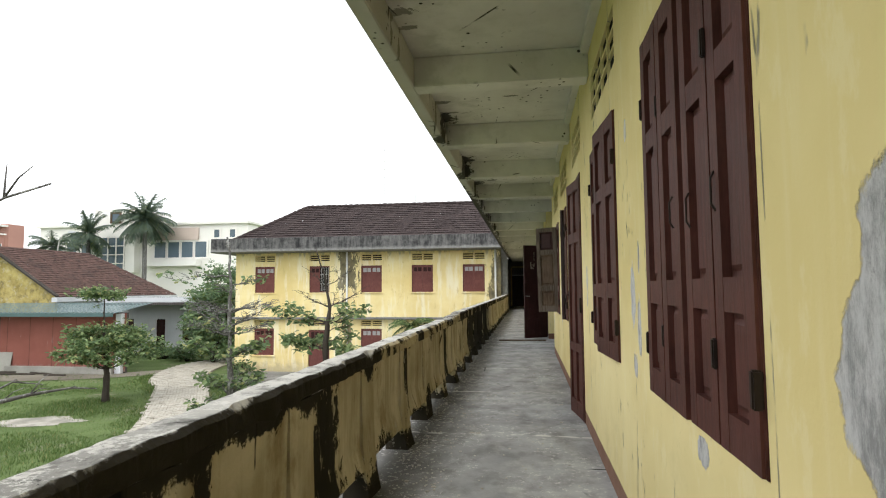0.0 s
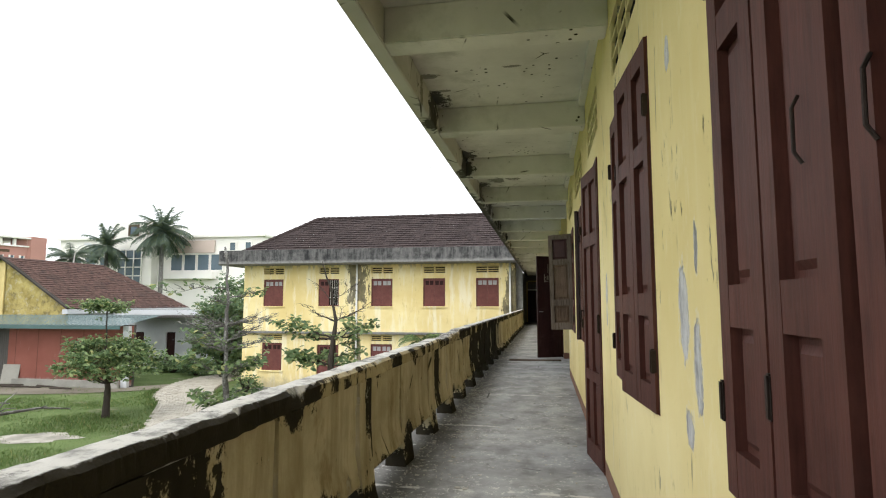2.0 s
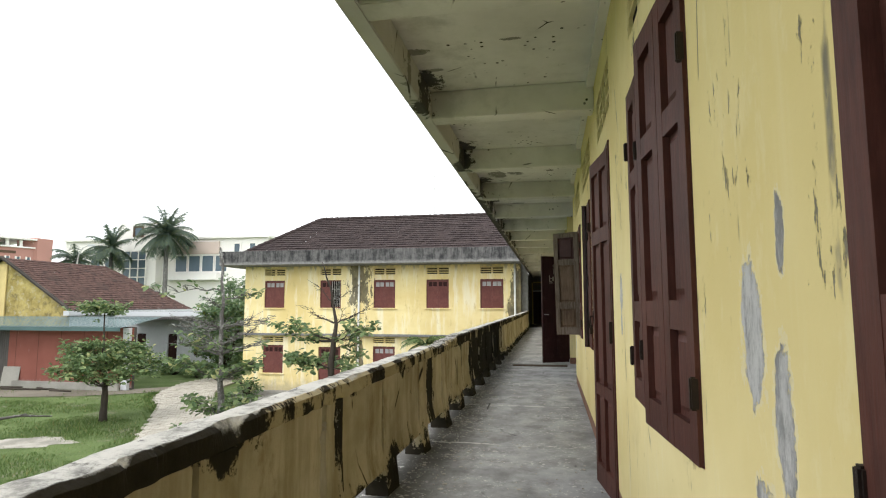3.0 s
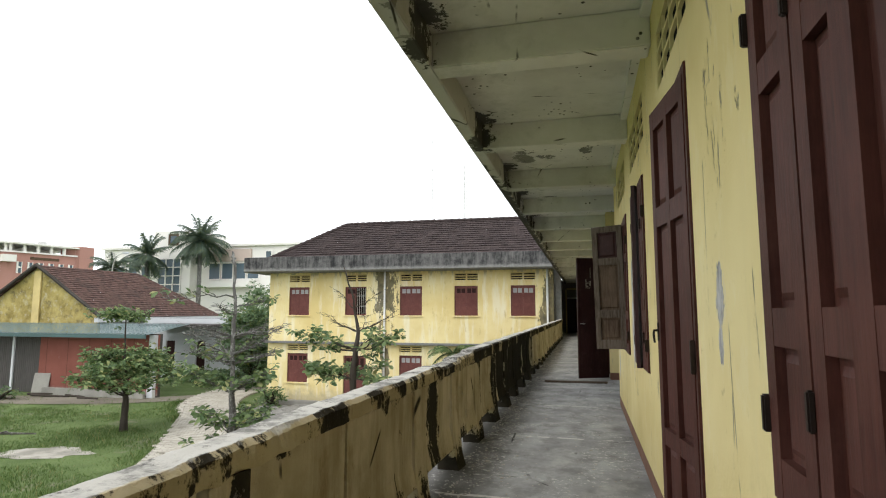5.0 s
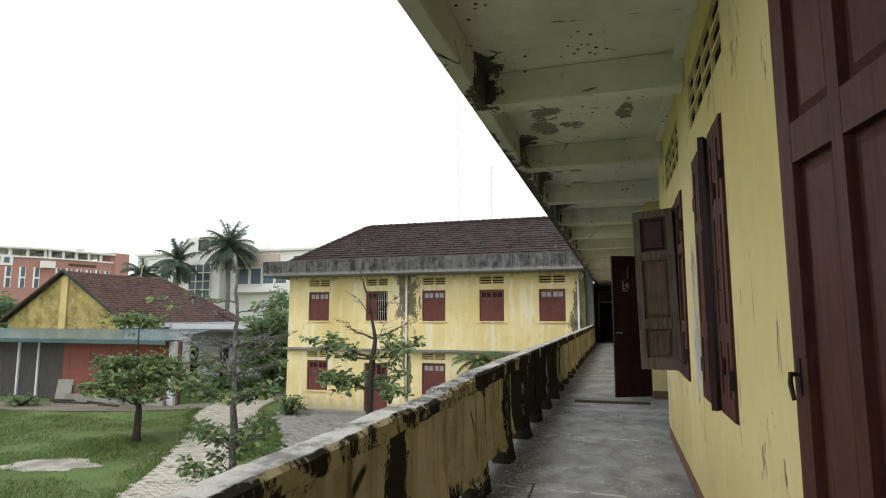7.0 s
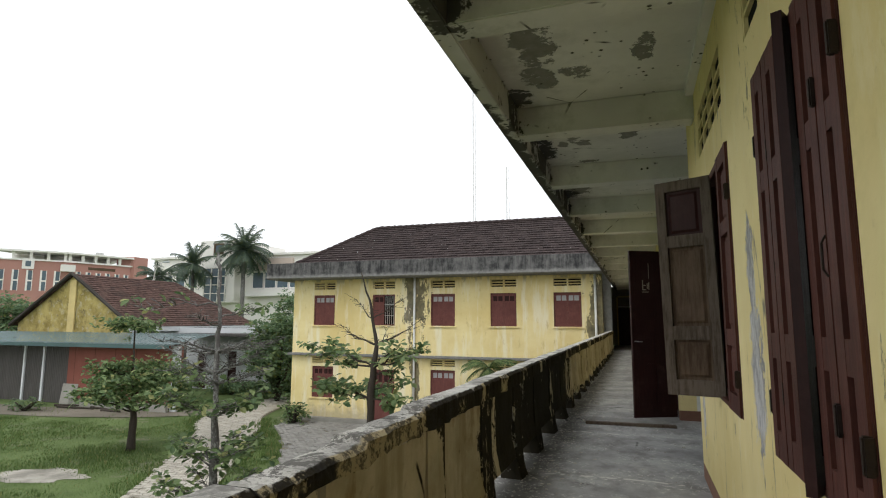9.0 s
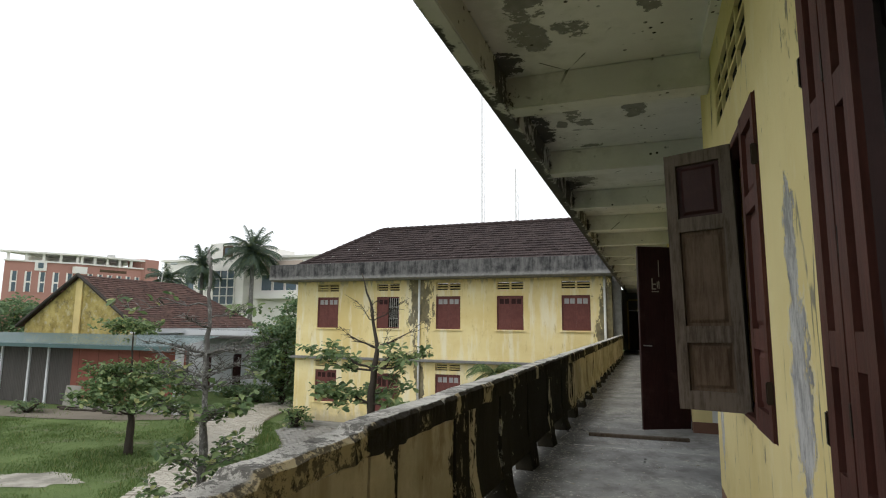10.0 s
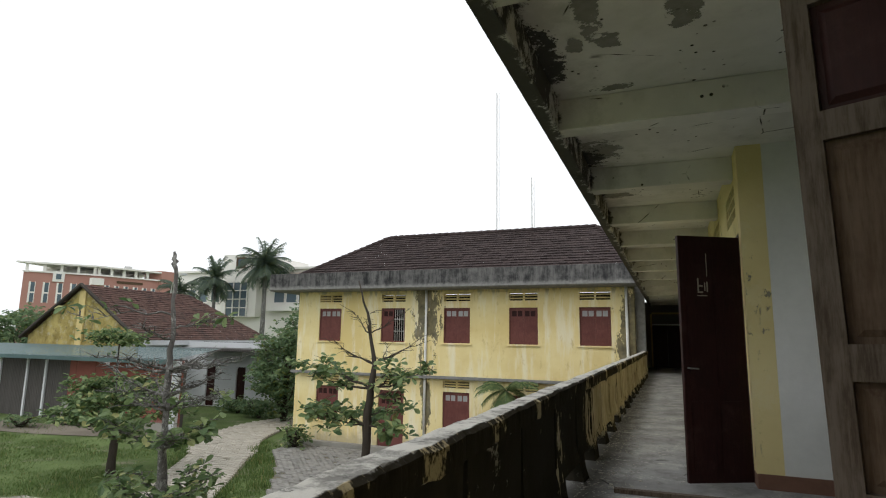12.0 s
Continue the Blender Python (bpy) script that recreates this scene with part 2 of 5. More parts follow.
def coping_concrete(name="weathered_coping", pale=0.50):
    k = Mat(name, 0.9)
    wob = k.noise(5, 8, 0.75)
    grain = k.noise(40, 4)
    col = k.mix(k.step(wob, 0.36, 0.54), (0.22, 0.215, 0.20), (pale * 1.12, pale * 1.09, pale * 1.01))
    col = k.mix(k.math("MULTIPLY", k.math("ADD", k.step(k.noise(7, 8, 0.78), 0.56, 0.63), k.math("MULTIPLY", k.step(k.y, 2.5, 0.5), k.step(k.noise(9, 8, 0.78), 0.44, 0.52))), 0.7), col, (0.05, 0.048, 0.043))
    # the inner lip: ochre plaster, black blotchy mould, its side also darkened in the colour
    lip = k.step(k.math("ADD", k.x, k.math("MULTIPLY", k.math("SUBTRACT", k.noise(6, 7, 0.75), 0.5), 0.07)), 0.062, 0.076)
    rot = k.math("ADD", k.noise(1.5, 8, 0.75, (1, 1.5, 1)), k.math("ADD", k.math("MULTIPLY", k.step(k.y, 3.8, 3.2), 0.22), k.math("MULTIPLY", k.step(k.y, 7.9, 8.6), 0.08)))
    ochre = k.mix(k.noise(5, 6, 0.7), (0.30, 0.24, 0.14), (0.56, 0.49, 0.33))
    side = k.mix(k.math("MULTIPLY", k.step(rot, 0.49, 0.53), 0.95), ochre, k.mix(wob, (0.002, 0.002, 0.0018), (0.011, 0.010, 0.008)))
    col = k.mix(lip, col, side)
    joint = k.step(k.math("ABSOLUTE", k.math("SUBTRACT", k.math("ADD", k.y, k.math("MULTIPLY", wob, 0.04)), 6.97)), 0.016, 0.006)
    col = k.mix(joint, col, (0.012, 0.011, 0.010))
    flaked = k.math("MULTIPLY", k.math("MULTIPLY", k.step(k.y, 6.9, 7.1), k.step(k.y, 9.2, 8.4)), k.step(k.noise(10, 8, 0.8), 0.47, 0.53))
    col = k.mix(k.math("MULTIPLY", flaked, 0.8), col, (0.035, 0.033, 0.030))
    return k.done(col, k.math("ADD", wob, k.math("MULTIPLY", grain, 0.3)), 0.016, 0.9)


def gutter_concrete():
    k = Mat("mould_blackened_gutter", 0.9)
    runs = k.noise(1.2, 7, 0.7, (3.5, 3.5, 0.5))
    wob = k.noise(3, 7, 0.75)
    col = k.mix(k.step(k.math("ADD", k.math("MULTIPLY", runs, 0.6), k.math("MULTIPLY", wob, 0.4)), 0.38, 0.62), (0.030, 0.030, 0.032), (0.15, 0.148, 0.145))
    rim = k.step(k.math("ADD", k.z, k.math("MULTIPLY", k.math("SUBTRACT", wob, 0.5), 0.5)), 3.66, 3.50)
    col = k.mix(k.math("MULTIPLY", rim, 0.75), col, k.mix(k.noise(8, 6, 0.7), (0.10, 0.10, 0.10), (0.42, 0.42, 0.40)))
    return k.done(col, wob, 0.02, 0.7)


def floor_cement():
    k = Mat("worn_cement_screed", 0.75)
    base = k.mix(k.step(k.noise(0.9, 6, 0.65), 0.3, 0.7), (0.225, 0.228, 0.232), (0.40, 0.405, 0.41))
    base = k.mix(k.math("MULTIPLY", k.step(k.noise(3.3, 6, 0.7), 0.45, 0.7), 0.4), base, (0.17, 0.17, 0.165))
    lime = k.math("MULTIPLY", k.step(k.noise(22, 6, 0.75), 0.56, 0.60), k.step(k.noise(1.8, 3), 0.42, 0.60))
    line = k.math("MULTIPLY", k.step(k.math("ABSOLUTE", k.math("SUBTRACT", k.math("MODULO", k.math("ADD", k.y, k.math("MULTIPLY", k.noise(1.5, 2), 0.12)), 1.98), 0.9)), 0.03, 0.012), k.step(k.noise(7, 4), 0.48, 0.56))
    cracks = k.math("MULTIPLY", k.step(k.voronoi(0.9, None, "DISTANCE_TO_EDGE"), 0.010, 0.003), k.step(k.noise(1.6, 3), 0.56, 0.64))
    blot = k.math("MULTIPLY", k.step(k.noise(4.2, 6, 0.65, (1, 0.7, 1)), 0.44, 0.66), 0.55)
    base = k.mix(blot, base, (0.13, 0.128, 0.122))
    pale = k.math("MULTIPLY", k.step(k.noise(2.6, 6, 0.65, (1, 0.7, 1)), 0.50, 0.70), 0.5)
    base = k.mix(pale, base, (0.46, 0.455, 0.44))
    dirt = k.math("MULTIPLY", k.step(k.math("ADD", k.x, k.math("MULTIPLY", k.noise(4, 7, 0.7, (1, 0.5, 1)), 0.9)), 1.05, 0.60), 0.75)
    col = k.mix(dirt, base, (0.075, 0.071, 0.062))
    col = k.mix(k.math("MULTIPLY", k.math("MAXIMUM", lime, line), 0.75), col, (0.62, 0.61, 0.58))
    col = k.mix(cracks, col, (0.05, 0.05, 0.048))
    h = k.math("SUBTRACT", k.noise(25, 5), cracks)
    return k.done(col, h, 0.006, 0.5, k.math("ADD", 0.5, k.math("MULTIPLY", k.noise(3, 4), 0.4)))


def wood(name, dark, light, rough=0.55, worn=0.0, worn_color=(0.3, 0.28, 0.26)):
    k = Mat(name, rough)
    k.b.inputs["Specular IOR Level"].default_value = 0.2
    obj = k.n.new("ShaderNodeObjectInfo")
    grain = k.noise(4.0, 8, 0.7, (13, 13, 1.3))
    big = k.noise(2.4, 7, 0.7)
    col = k.mix(k.step(k.math("ADD", k.math("MULTIPLY", grain, 0.5), k.math("MULTIPLY", big, 0.5)), 0.3, 0.7), dark, light)
    col = k.mix(k.math("MULTIPLY", obj.outputs["Random"], 0.22), col, tuple(c * 0.6 for c in dark))
    dust = k.math("MULTIPLY", k.step(k.noise(3.4, 6, 0.7), 0.5, 0.75), 0.14)
    col = k.mix(dust, col, (0.17, 0.105, 0.085))
    if worn:
        col = k.mix(k.math("MULTIPLY", k.step(k.math("ADD", grain, k.math("MULTIPLY", big, 0.5)), 0.60, 0.85), worn), col, worn_color)
    return k.done(col, grain, 0.003, 0.5)


M_WALL = wall_paint()
M_CEIL = ceiling_paint()
M_PARAPET = parapet_plaster()
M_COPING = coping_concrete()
M_GUTTER = gutter_concrete()
M_FLOOR = floor_cement()
M_RED = wood("red_brown_painted_wood", (0.046, 0.016, 0.012), (0.118, 0.042, 0.031), 0.6)
M_GREY_WOOD = wood("weathered_grey_wood", (0.046, 0.032, 0.021), (0.115, 0.084, 0.058), 0.75, 0.4, (0.17, 0.145, 0.12))
M_BROWN_WOOD = wood("bare_brown_wood", (0.055, 0.033, 0.018), (0.14, 0.088, 0.050), 0.7, 0.15, (0.17, 0.15, 0.13))
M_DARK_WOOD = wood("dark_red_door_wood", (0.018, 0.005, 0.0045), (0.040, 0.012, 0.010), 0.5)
M_IRON = plain("rusty_iron", (0.035, 0.025, 0.02), 0.5, 30, 0.6, 0.6)
M_STEEL = plain("dull_steel", (0.55, 0.55, 0.53), 0.2, 20, 0.35, 0.9)
M_WHITE = plain("dirty_white_plaster", (0.76, 0.765, 0.74), 0.2, 3, 0.9)
M_SKIRT = plain("brown_skirting_paint", (0.20, 0.11, 0.08), 0.35, 8, 0.8)
M_CHALK = plain("chalk", (0.40, 0.36, 0.28), 0.2, 40, 0.95)
# low plaster colour puts the dimness of unlit rooms into their walls
M_DARKROOM = plain("unlit_plaster_shade", (0.22, 0.21, 0.19), 0.2, 2, 0.9)

# near-black that paints the unlit inside behind the lattices
M_VENT_SHADE = plain("vent_shade_black", (0.010, 0.009, 0.008), 0.2, 4, 0.95)


# ---- mesh helpers ----
def box(bm, x0, x1, y0, y1, z0, z1):
    v = [bm.verts.new((x, y, z)) for x in (x0, x1) for y in (y0, y1) for z in (z0, z1)]
    for f in ((0, 1, 3, 2), (4, 6, 7, 5), (0, 4, 5, 1), (2, 3, 7, 6), (0, 2, 6, 4), (1, 5, 7, 3)):
        bm.faces.new([v[i] for i in f])
    return v


def boxed(*b, bevel=0.0):
    bm = bmesh.new()
    box(bm, *b)
    if bevel:
        bmesh.ops.bevel(bm, geom=bm.edges[:], offset=bevel, segments=2, affect="EDGES")
    return bm


def tube(bm, pts, radii, sides=8):
    rings = []
    for i, p in enumerate(pts):
        p = Vector(p)
        a = Vector(pts[max(0, i - 1)])
        b = Vector(pts[min(len(pts) - 1, i + 1)])
        d = (b - a).normalized()
        u = d.cross(Vector((0.31, 0.95, 0.05))).normalized()
        w = d.cross(u)
        rings.append([bm.verts.new(p + (u * math.cos(t) + w * math.sin(t)) * radii[i]) for t in (2 * math.pi * s / sides for s in range(sides))])
    for r0, r1 in zip(rings, rings[1:]):
        for s in range(sides):
            bm.faces.new((r0[s], r0[(s + 1) % sides], r1[(s + 1) % sides], r1[s]))
    bm.faces.new(rings[0][::-1])
    bm.faces.new(rings[-1])


def rod(p0, p1, r, sides=8, r2=None):
    bm = bmesh.new()
    tube(bm, [p0, p1], [r, r if r2 is None else r2], sides)
    return bm


def part(name, bm, material, parent=None, label="", smooth=False):
    me = bpy.data.meshes.new(name)
    bmesh.ops.recalc_face_normals(bm, faces=bm.faces[:])
    bm.to_mesh(me)
    bm.free()
    me.materials.append(material)
    if smooth:
        me.shade_smooth()
    ob = new(name, me)
    if parent is not None:
        ob.parent = parent
    if label:
        ob["label"] = label
    return ob


def thing(name, label, category, place=(0, 0, 0), turn=0.0, group="", kind=""):
    ob = new(name)
    ob.empty_display_size = 0.1
    ob.matrix_world = pose(*place, 0, 0, turn)
    return tagged(ob, label, category, group, kind)


def setting(name, bm, material, label, category="wall", smooth=False):
    return tagged(part(name, bm, material, None, "", smooth), label, category, "", "structure")


def share(ob, name, m, parent):
    """One more piece on the same mesh."""
    o = new(name, ob.data)
    o.parent = parent
    o.matrix_local = m
    return o


def pierced(axis, a0, a1, u0, u1, z0, z1, holes):
    """A wall with real thickness a0..a1 on the axis, from u0 to u1, with openings (u0, u1, z0, z1)."""
    us = sorted({u0, u1, *[h[0] for h in holes], *[h[1] for h in holes]})
    zs = sorted({z0, z1, *[h[2] for h in holes], *[h[3] for h in holes]})
    solid = {}
    for i in range(len(us) - 1):
        for j in range(len(zs) - 1):
            uc, zc = (us[i] + us[i + 1]) / 2, (zs[j] + zs[j + 1]) / 2
            solid[i, j] = not any(h[0] < uc < h[1] and h[2] < zc < h[3] for h in holes)
    bm = bmesh.new()
    cache = {}

    def v(a, u, z):
        key = (round(a, 5), round(u, 5), round(z, 5))
        if key not in cache:
            cache[key] = bm.verts.new((a, u, z) if axis == "x" else (u, a, z))
        return cache[key]

    for (i, j), s in solid.items():
        if not s:
            continue
        p, q, r, t = us[i], us[i + 1], zs[j], zs[j + 1]
        bm.faces.new((v(a0, p, r), v(a0, q, r), v(a0, q, t), v(a0, p, t)))
        bm.faces.new((v(a1, p, r), v(a1, p, t), v(a1, q, t), v(a1, q, r)))
        if not solid.get((i - 1, j)):
            bm.faces.new((v(a0, p, r), v(a0, p, t), v(a1, p, t), v(a1, p, r)))
        if not solid.get((i + 1, j)):
            bm.faces.new((v(a0, q, r), v(a1, q, r), v(a1, q, t), v(a0, q, t)))
        if not solid.get((i, j - 1)):
            bm.faces.new((v(a0, p, r), v(a1, p, r), v(a1, q, r), v(a0, q, r)))
        if not solid.get((i, j + 1)):
            bm.faces.new((v(a0, p, t), v(a0, q, t), v(a1, q, t), v(a1, p, t)))
    return bm


# ---- the gallery ----
WIN_Z = (0.83, 2.30)
WINS = [(1.22, 2.34), (3.18, 4.36), (7.11, 8.05), (8.85, 10.12)]
DOOR1 = (5.28, 6.18, 0.0, 2.36)
DOOR2 = (14.16, 15.0, 0.0, 2.36)
VENT_Z = (2.56, 2.90)
VENTS = [(1.2, 2.35), (3.12, 4.28), (5.2, 6.15), (7.0, 8.25), (8.95, 10.15), (14.3, 15.2), (16.2, 17.2), (18.6, 19.6)]
WT = 0.22
holes = [(a, b, *WIN_Z) for a, b in WINS] + [DOOR1] + [(a, b, *VENT_Z) for a, b in VENTS[:5]]
setting("wall_classroom", pierced("x", WX, WX + WT, -7.0, 11.05, 0.0, SLAB_Z, holes), M_WALL, "faded yellow limewashed wall, flaking to bare cement", "wall")
setting("wall_far", pierced("x", WX, WX + WT, 13.98, 38.0, 0.0, SLAB_Z, [DOOR2] + [(a, b, *VENT_Z) for a, b in VENTS[5:]]), M_WALL, "faded yellow limewashed wall beyond the stair recess", "wall")
bm = pierced("y", 13.983, 13.98 + WT, WX + 0.004, 5.2, 0.0, SLAB_Z, [])
setting("wall_recess", bm, M_WHITE, "dirty white plastered return wall of the recess", "wall")
setting("wall_recess_back", boxed(5.2, 5.4, 11.05, 14.20, 0.0, SLAB_Z), M_WHITE, "white wall at the back of the recess", "wall")
setting("wall_recess_near", boxed(WX + WT, 5.2, 10.85, 11.05, 0.0, SLAB_Z), M_WHITE, "white side wall of the recess", "wall")
setting("baseboard", boxed(WX + 0.006, 5.19, 13.968, 13.981, 0.0, 0.13), M_SKIRT, "brown painted skirting band", "baseboard")
# walls added to close the rooms and keep their openings dark
setting("wall_room_back", boxed(6.8, 7.0, -7.0, 10.85, 0.0, SLAB_Z), M_DARKROOM, "added classroom back wall, coloured dark as an unlit room", "wall")
setting("wall_room_near", boxed(WX + WT, 6.8, -7.2, -7.0, 0.0, SLAB_Z), M_DARKROOM, "added classroom end wall, coloured dark as an unlit room", "wall")
setting("wall_gallery_near", boxed(-0.1, WX + WT, -7.2, -7.0, 0.0, SLAB_Z), M_WHITE, "plain wall closing the gallery", "wall")
setting("wall_gallery_end", boxed(-0.3, 7.0, 38.0, 38.2, 0.0, SLAB_Z), M_DARKROOM, "dark wall at the gallery's end", "wall")
setting("wall_far_room", boxed(6.8, 7.0, 14.20, 38.0, 0.0, SLAB_Z), M_DARKROOM, "added far room back wall, coloured dark as unlit", "wall")
setting("wall_lower", boxed(0.0, 0.2, -7.2, 31.3, G - 0.3, -0.222), M_WALL, "plain yellow wall below the gallery", "wall")
setting("wall_lower_end", boxed(0.2, 7.0, -7.2, -7.0, G - 0.3, -0.222), M_WALL, "plain yellow end wall below the gallery", "wall")
setting("wall_lower_back", boxed(6.8, 7.0, -7.0, 38.2, G - 0.3, -0.222), M_WALL, "plain yellow back wall below the gallery", "wall")
setting("floor", boxed(-0.12, 7.0, -7.2, 38.2, -0.22, 0.0), M_FLOOR, "worn grey cement floor with lime specks and cracks", "floor")

# ceiling slab, edge beam and cross beams
setting("ceiling", boxed(0.06, 7.2, -7.2, 38.2, SLAB_Z, SLAB_Z + 0.15), M_CEIL, "stained whitewashed concrete ceiling, spalling in patches", "ceiling")
setting("edge_beam", boxed(0.05, 0.17, -7.2, 38.2, BEAM_Z + 0.0, SLAB_Z + 0.002, bevel=0.008), M_CEIL, "stained concrete beam along the open edge", "beam")
setting("wall_beam", boxed(WX - 0.06, WX + 0.002, -7.0, 11.0, SLAB_Z - 0.06, SLAB_Z + 0.002), M_CEIL, "whitewashed band along the wall head", "trim")
BEAMS = [4.48 + 1.985 * i for i in range(-5, 17)]
for i, by in enumerate(BEAMS):
    ob = part("beam", boxed(0.168, WX + (2.2 if 11.2 < by < 14.0 else 0.0), by - 0.1, by + 0.1, BEAM_Z, SLAB_Z + 0.002, bevel=0.008), M_CEIL)
    tagged(ob, "whitewashed concrete cross beam with hairline cracks", "beam", "beams under the gallery ceiling", "structure")
# roof over the block
setting("roof_slab", boxed(0.055, 7.4, -7.4, 38.4, SLAB_Z + 0.15, SLAB_Z + 0.27, bevel=0.01), M_GUTTER, "mould-blackened concrete roof edge", "roof")

# ---- parapet: panels raised off the floor between fins ----
PAR_END = 31.3
parapet = thing("parapet", "ochre plastered gallery parapet blackened by mould", "parapet", kind="structure")
bm = bmesh.new()
N = 2400
for i in range(N + 1):
    y = -7.0 + (PAR_END + 7.0) * i / N
    s = 0.010 * noise.noise((y * 1.7, 0, 0)) + 0.006 * noise.noise((y * 7.0, 1, 0))
    s += 0.032 if y > 8.3 else 0.012 if y > 7.62 else -0.012 + 0.010 * noise.noise((y * 31, 2, 0)) if y > 6.95 else 0.0
    w = 0.012 * noise.noise((y * 2.3, 4, 0)) + 0.012 * noise.noise((y * 9.0, 5, 0))
    chip = 0.05 * max(0.0, noise.noise((y * 3.1, 9, 0)) - 0.12) + 0.035 * max(0.0, noise.noise((y * 13, 3, 0)) - 0.15) + 0.012 * max(0.0, noise.noise((y * 41, 7, 0)))
    s += 0.003 * noise.noise((y * 23, 6, 0))
    for x, z in ((-0.055 + w, 0.77), (-0.06 + w, 0.845 + s), (-0.045, 0.862 + s), (0.075 - chip, 0.862 + s), (0.097 - w - chip, 0.845 + s - chip * 0.4), (0.094 - w * 1.3, 0.775 + w), (0.07, 0.765)):
        bm.verts.new((x, y, z))
bm.verts.ensure_lookup_table()
for i in range(N):
    for j in range(7):
        a, b = i * 7 + j, i * 7 + (j + 1) % 7
        bm.faces.new((bm.verts[a], bm.verts[b], bm.verts[b + 7], bm.verts[a + 7]))
bm.faces.new([bm.verts[j] for j in range(7)])
bm.faces.new([bm.verts[N * 7 + j] for j in range(7)])
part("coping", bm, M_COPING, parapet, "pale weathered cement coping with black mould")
POSTS = [3.42 + 1.03 * i for i in range(-10, 27)]


def lofted(prof0, prof1, y0, y1, n, seed):
    """A plaster length between two profiles of (x, z), with a slightly wavy face."""
    bm = bmesh.new()
    rows = []
    for i in range(n + 1):
        f = i / n
        row = []
        for (x0, z0), (x1, z1) in zip(prof0, prof1):
            x, z, y = x0 + (x1 - x0) * f, z0 + (z1 - z0) * f, y0 + (y1 - y0) * f
            d = 0.006 * noise.noise((y * 3 + seed, z * 4, seed)) if x > 0 else 0.0
            row.append(bm.verts.new((x + d, y, z)))
        rows.append(row)
    m = len(prof0)
    for r0, r1 in zip(rows, rows[1:]):
        for j in range(m):
            bm.faces.new((r0[j], r0[(j + 1) % m], r1[(j + 1) % m], r1[j]))
    bm.faces.new(rows[0])
    bm.faces.new(rows[-1][::-1])
    return bm


posts, panels = [], []
for v in range(3):
    pf = ((-0.04, 0.0), (0.135 + 0.01 * v, 0.0), (0.125, 0.10), (0.104, 0.24 + 0.03 * v), (0.094, 0.5), (0.092, 0.77), (-0.04, 0.77))
    po = part("post", lofted(tuple((x - 0.014 if x > 0 else x, z) for x, z in pf), pf, -0.23 + 0.02 * v, 0.0, 3, v * 3.1), M_PARAPET, parapet)
    po.matrix_local = pose(0, POSTS[v], 0)
    posts.append(po)
    pn = ((-0.03, 0.13), (0.02, 0.125 + 0.01 * v), (0.075, 0.17), (0.068, 0.20), (0.042, 0.30 + 0.02 * v), (0.040, 0.5), (0.044, 0.77), (-0.03, 0.77))
    pa = part("panel", lofted(pn, tuple((x + 0.034 if x > 0 else x, z + 0.015) for x, z in pn), 0.006, 0.785, 6, v * 5.7 + 1), M_PARAPET, parapet)
    pa.matrix_local = pose(0, POSTS[v], 0)
    panels.append(pa)
for i, py in enumerate(POSTS[3:]):
    share(posts[i % 3], "post", pose(0, py, 0), parapet)
    if py < PAR_END - 1.0:
        share(panels[(i * 2) % 3], "panel", pose(0, py, 0), parapet)


# ---- shutters, windows and doors of the classroom wall ----
def leaf(parent, w, h, place, turn, material, splits, columns=1, thick=0.04, name="shutter_leaf", label="", fills=None):
    """A framed leaf, hinged at its origin, that reaches along +y when turn is 0, with raised panels of its own."""
    st = 0.062 if columns == 1 else 0.055
    bm = bmesh.new()
    box(bm, -thick, 0, 0, st, 0, h)
    box(bm, -thick, 0, w - st, w, 0, h)
    inner = (w - 2 * st)
    cols = [(st + inner * c / columns + (0.022 if c else 0), st + inner * (c + 1) / columns - (0.022 if c < columns - 1 else 0)) for c in range(columns)]
    for c in range(columns - 1):
        m = st + inner * (c + 1) / columns
        box(bm, -thick, 0, m - 0.022, m + 0.022, 0, h)
    rails = [0.0] + [z for pair in splits for z in pair] + [h]
    for z0, z1 in zip(rails[0::2], rails[1::2]):
        box(bm, -thick + 0.001, -0.001, st - 0.002, w - st + 0.002, z0, z1)
    ob = part(name, bm, material, parent, label)
    ob.matrix_local = pose(*place, 0, 0, turn)
    for z0, z1 in splits:
        for c0, c1 in cols:
            pm = bmesh.new()
            box(pm, -thick + 0.024, -0.006, c0 - 0.004, c1 + 0.004, z0 - 0.004, z1 + 0.004)
            e = min(0.035, (c1 - c0) * 0.22)
            a = [pm.verts.new((-thick + 0.0238, y, z)) for y, z in ((c0 + e * 0.5, z0 + e * 0.5), (c1 - e * 0.5, z0 + e * 0.5), (c1 - e * 0.5, z1 - e * 0.5), (c0 + e * 0.5, z1 - e * 0.5))]
            b = [pm.verts.new((-thick + 0.014, y, z)) for y, z in ((c0 + e, z0 + e), (c1 - e, z0 + e), (c1 - e, z1 - e), (c0 + e, z1 - e))]
            for j in range(4):
                pm.faces.new((a[j], a[(j + 1) % 4], b[(j + 1) % 4], b[j]))
            pm.faces.new(b)
            part("panel", pm, fills[splits.index((z0, z1))] if fills else material, ob)
    return ob


def hinge(parent, y, z):
    part("hinge", boxed(WX - 0.030, WX - 0.004, y - 0.010, y + 0.010, z - 0.045, z + 0.045, bevel=0.004), M_IRON, parent, "rusty iron hinge")


def pull(parent, y, z):
    bm = bmesh.new()
    tube(bm, [(WX - 0.014, y, z - 0.055), (WX - 0.024, y + 0.004, z - 0.035), (WX - 0.025, y, z + 0.035), (WX - 0.014, y + 0.003, z + 0.055)], [0.0032] * 4, 6)
    part("pull", bm, M_IRON, parent, "bent iron pull")


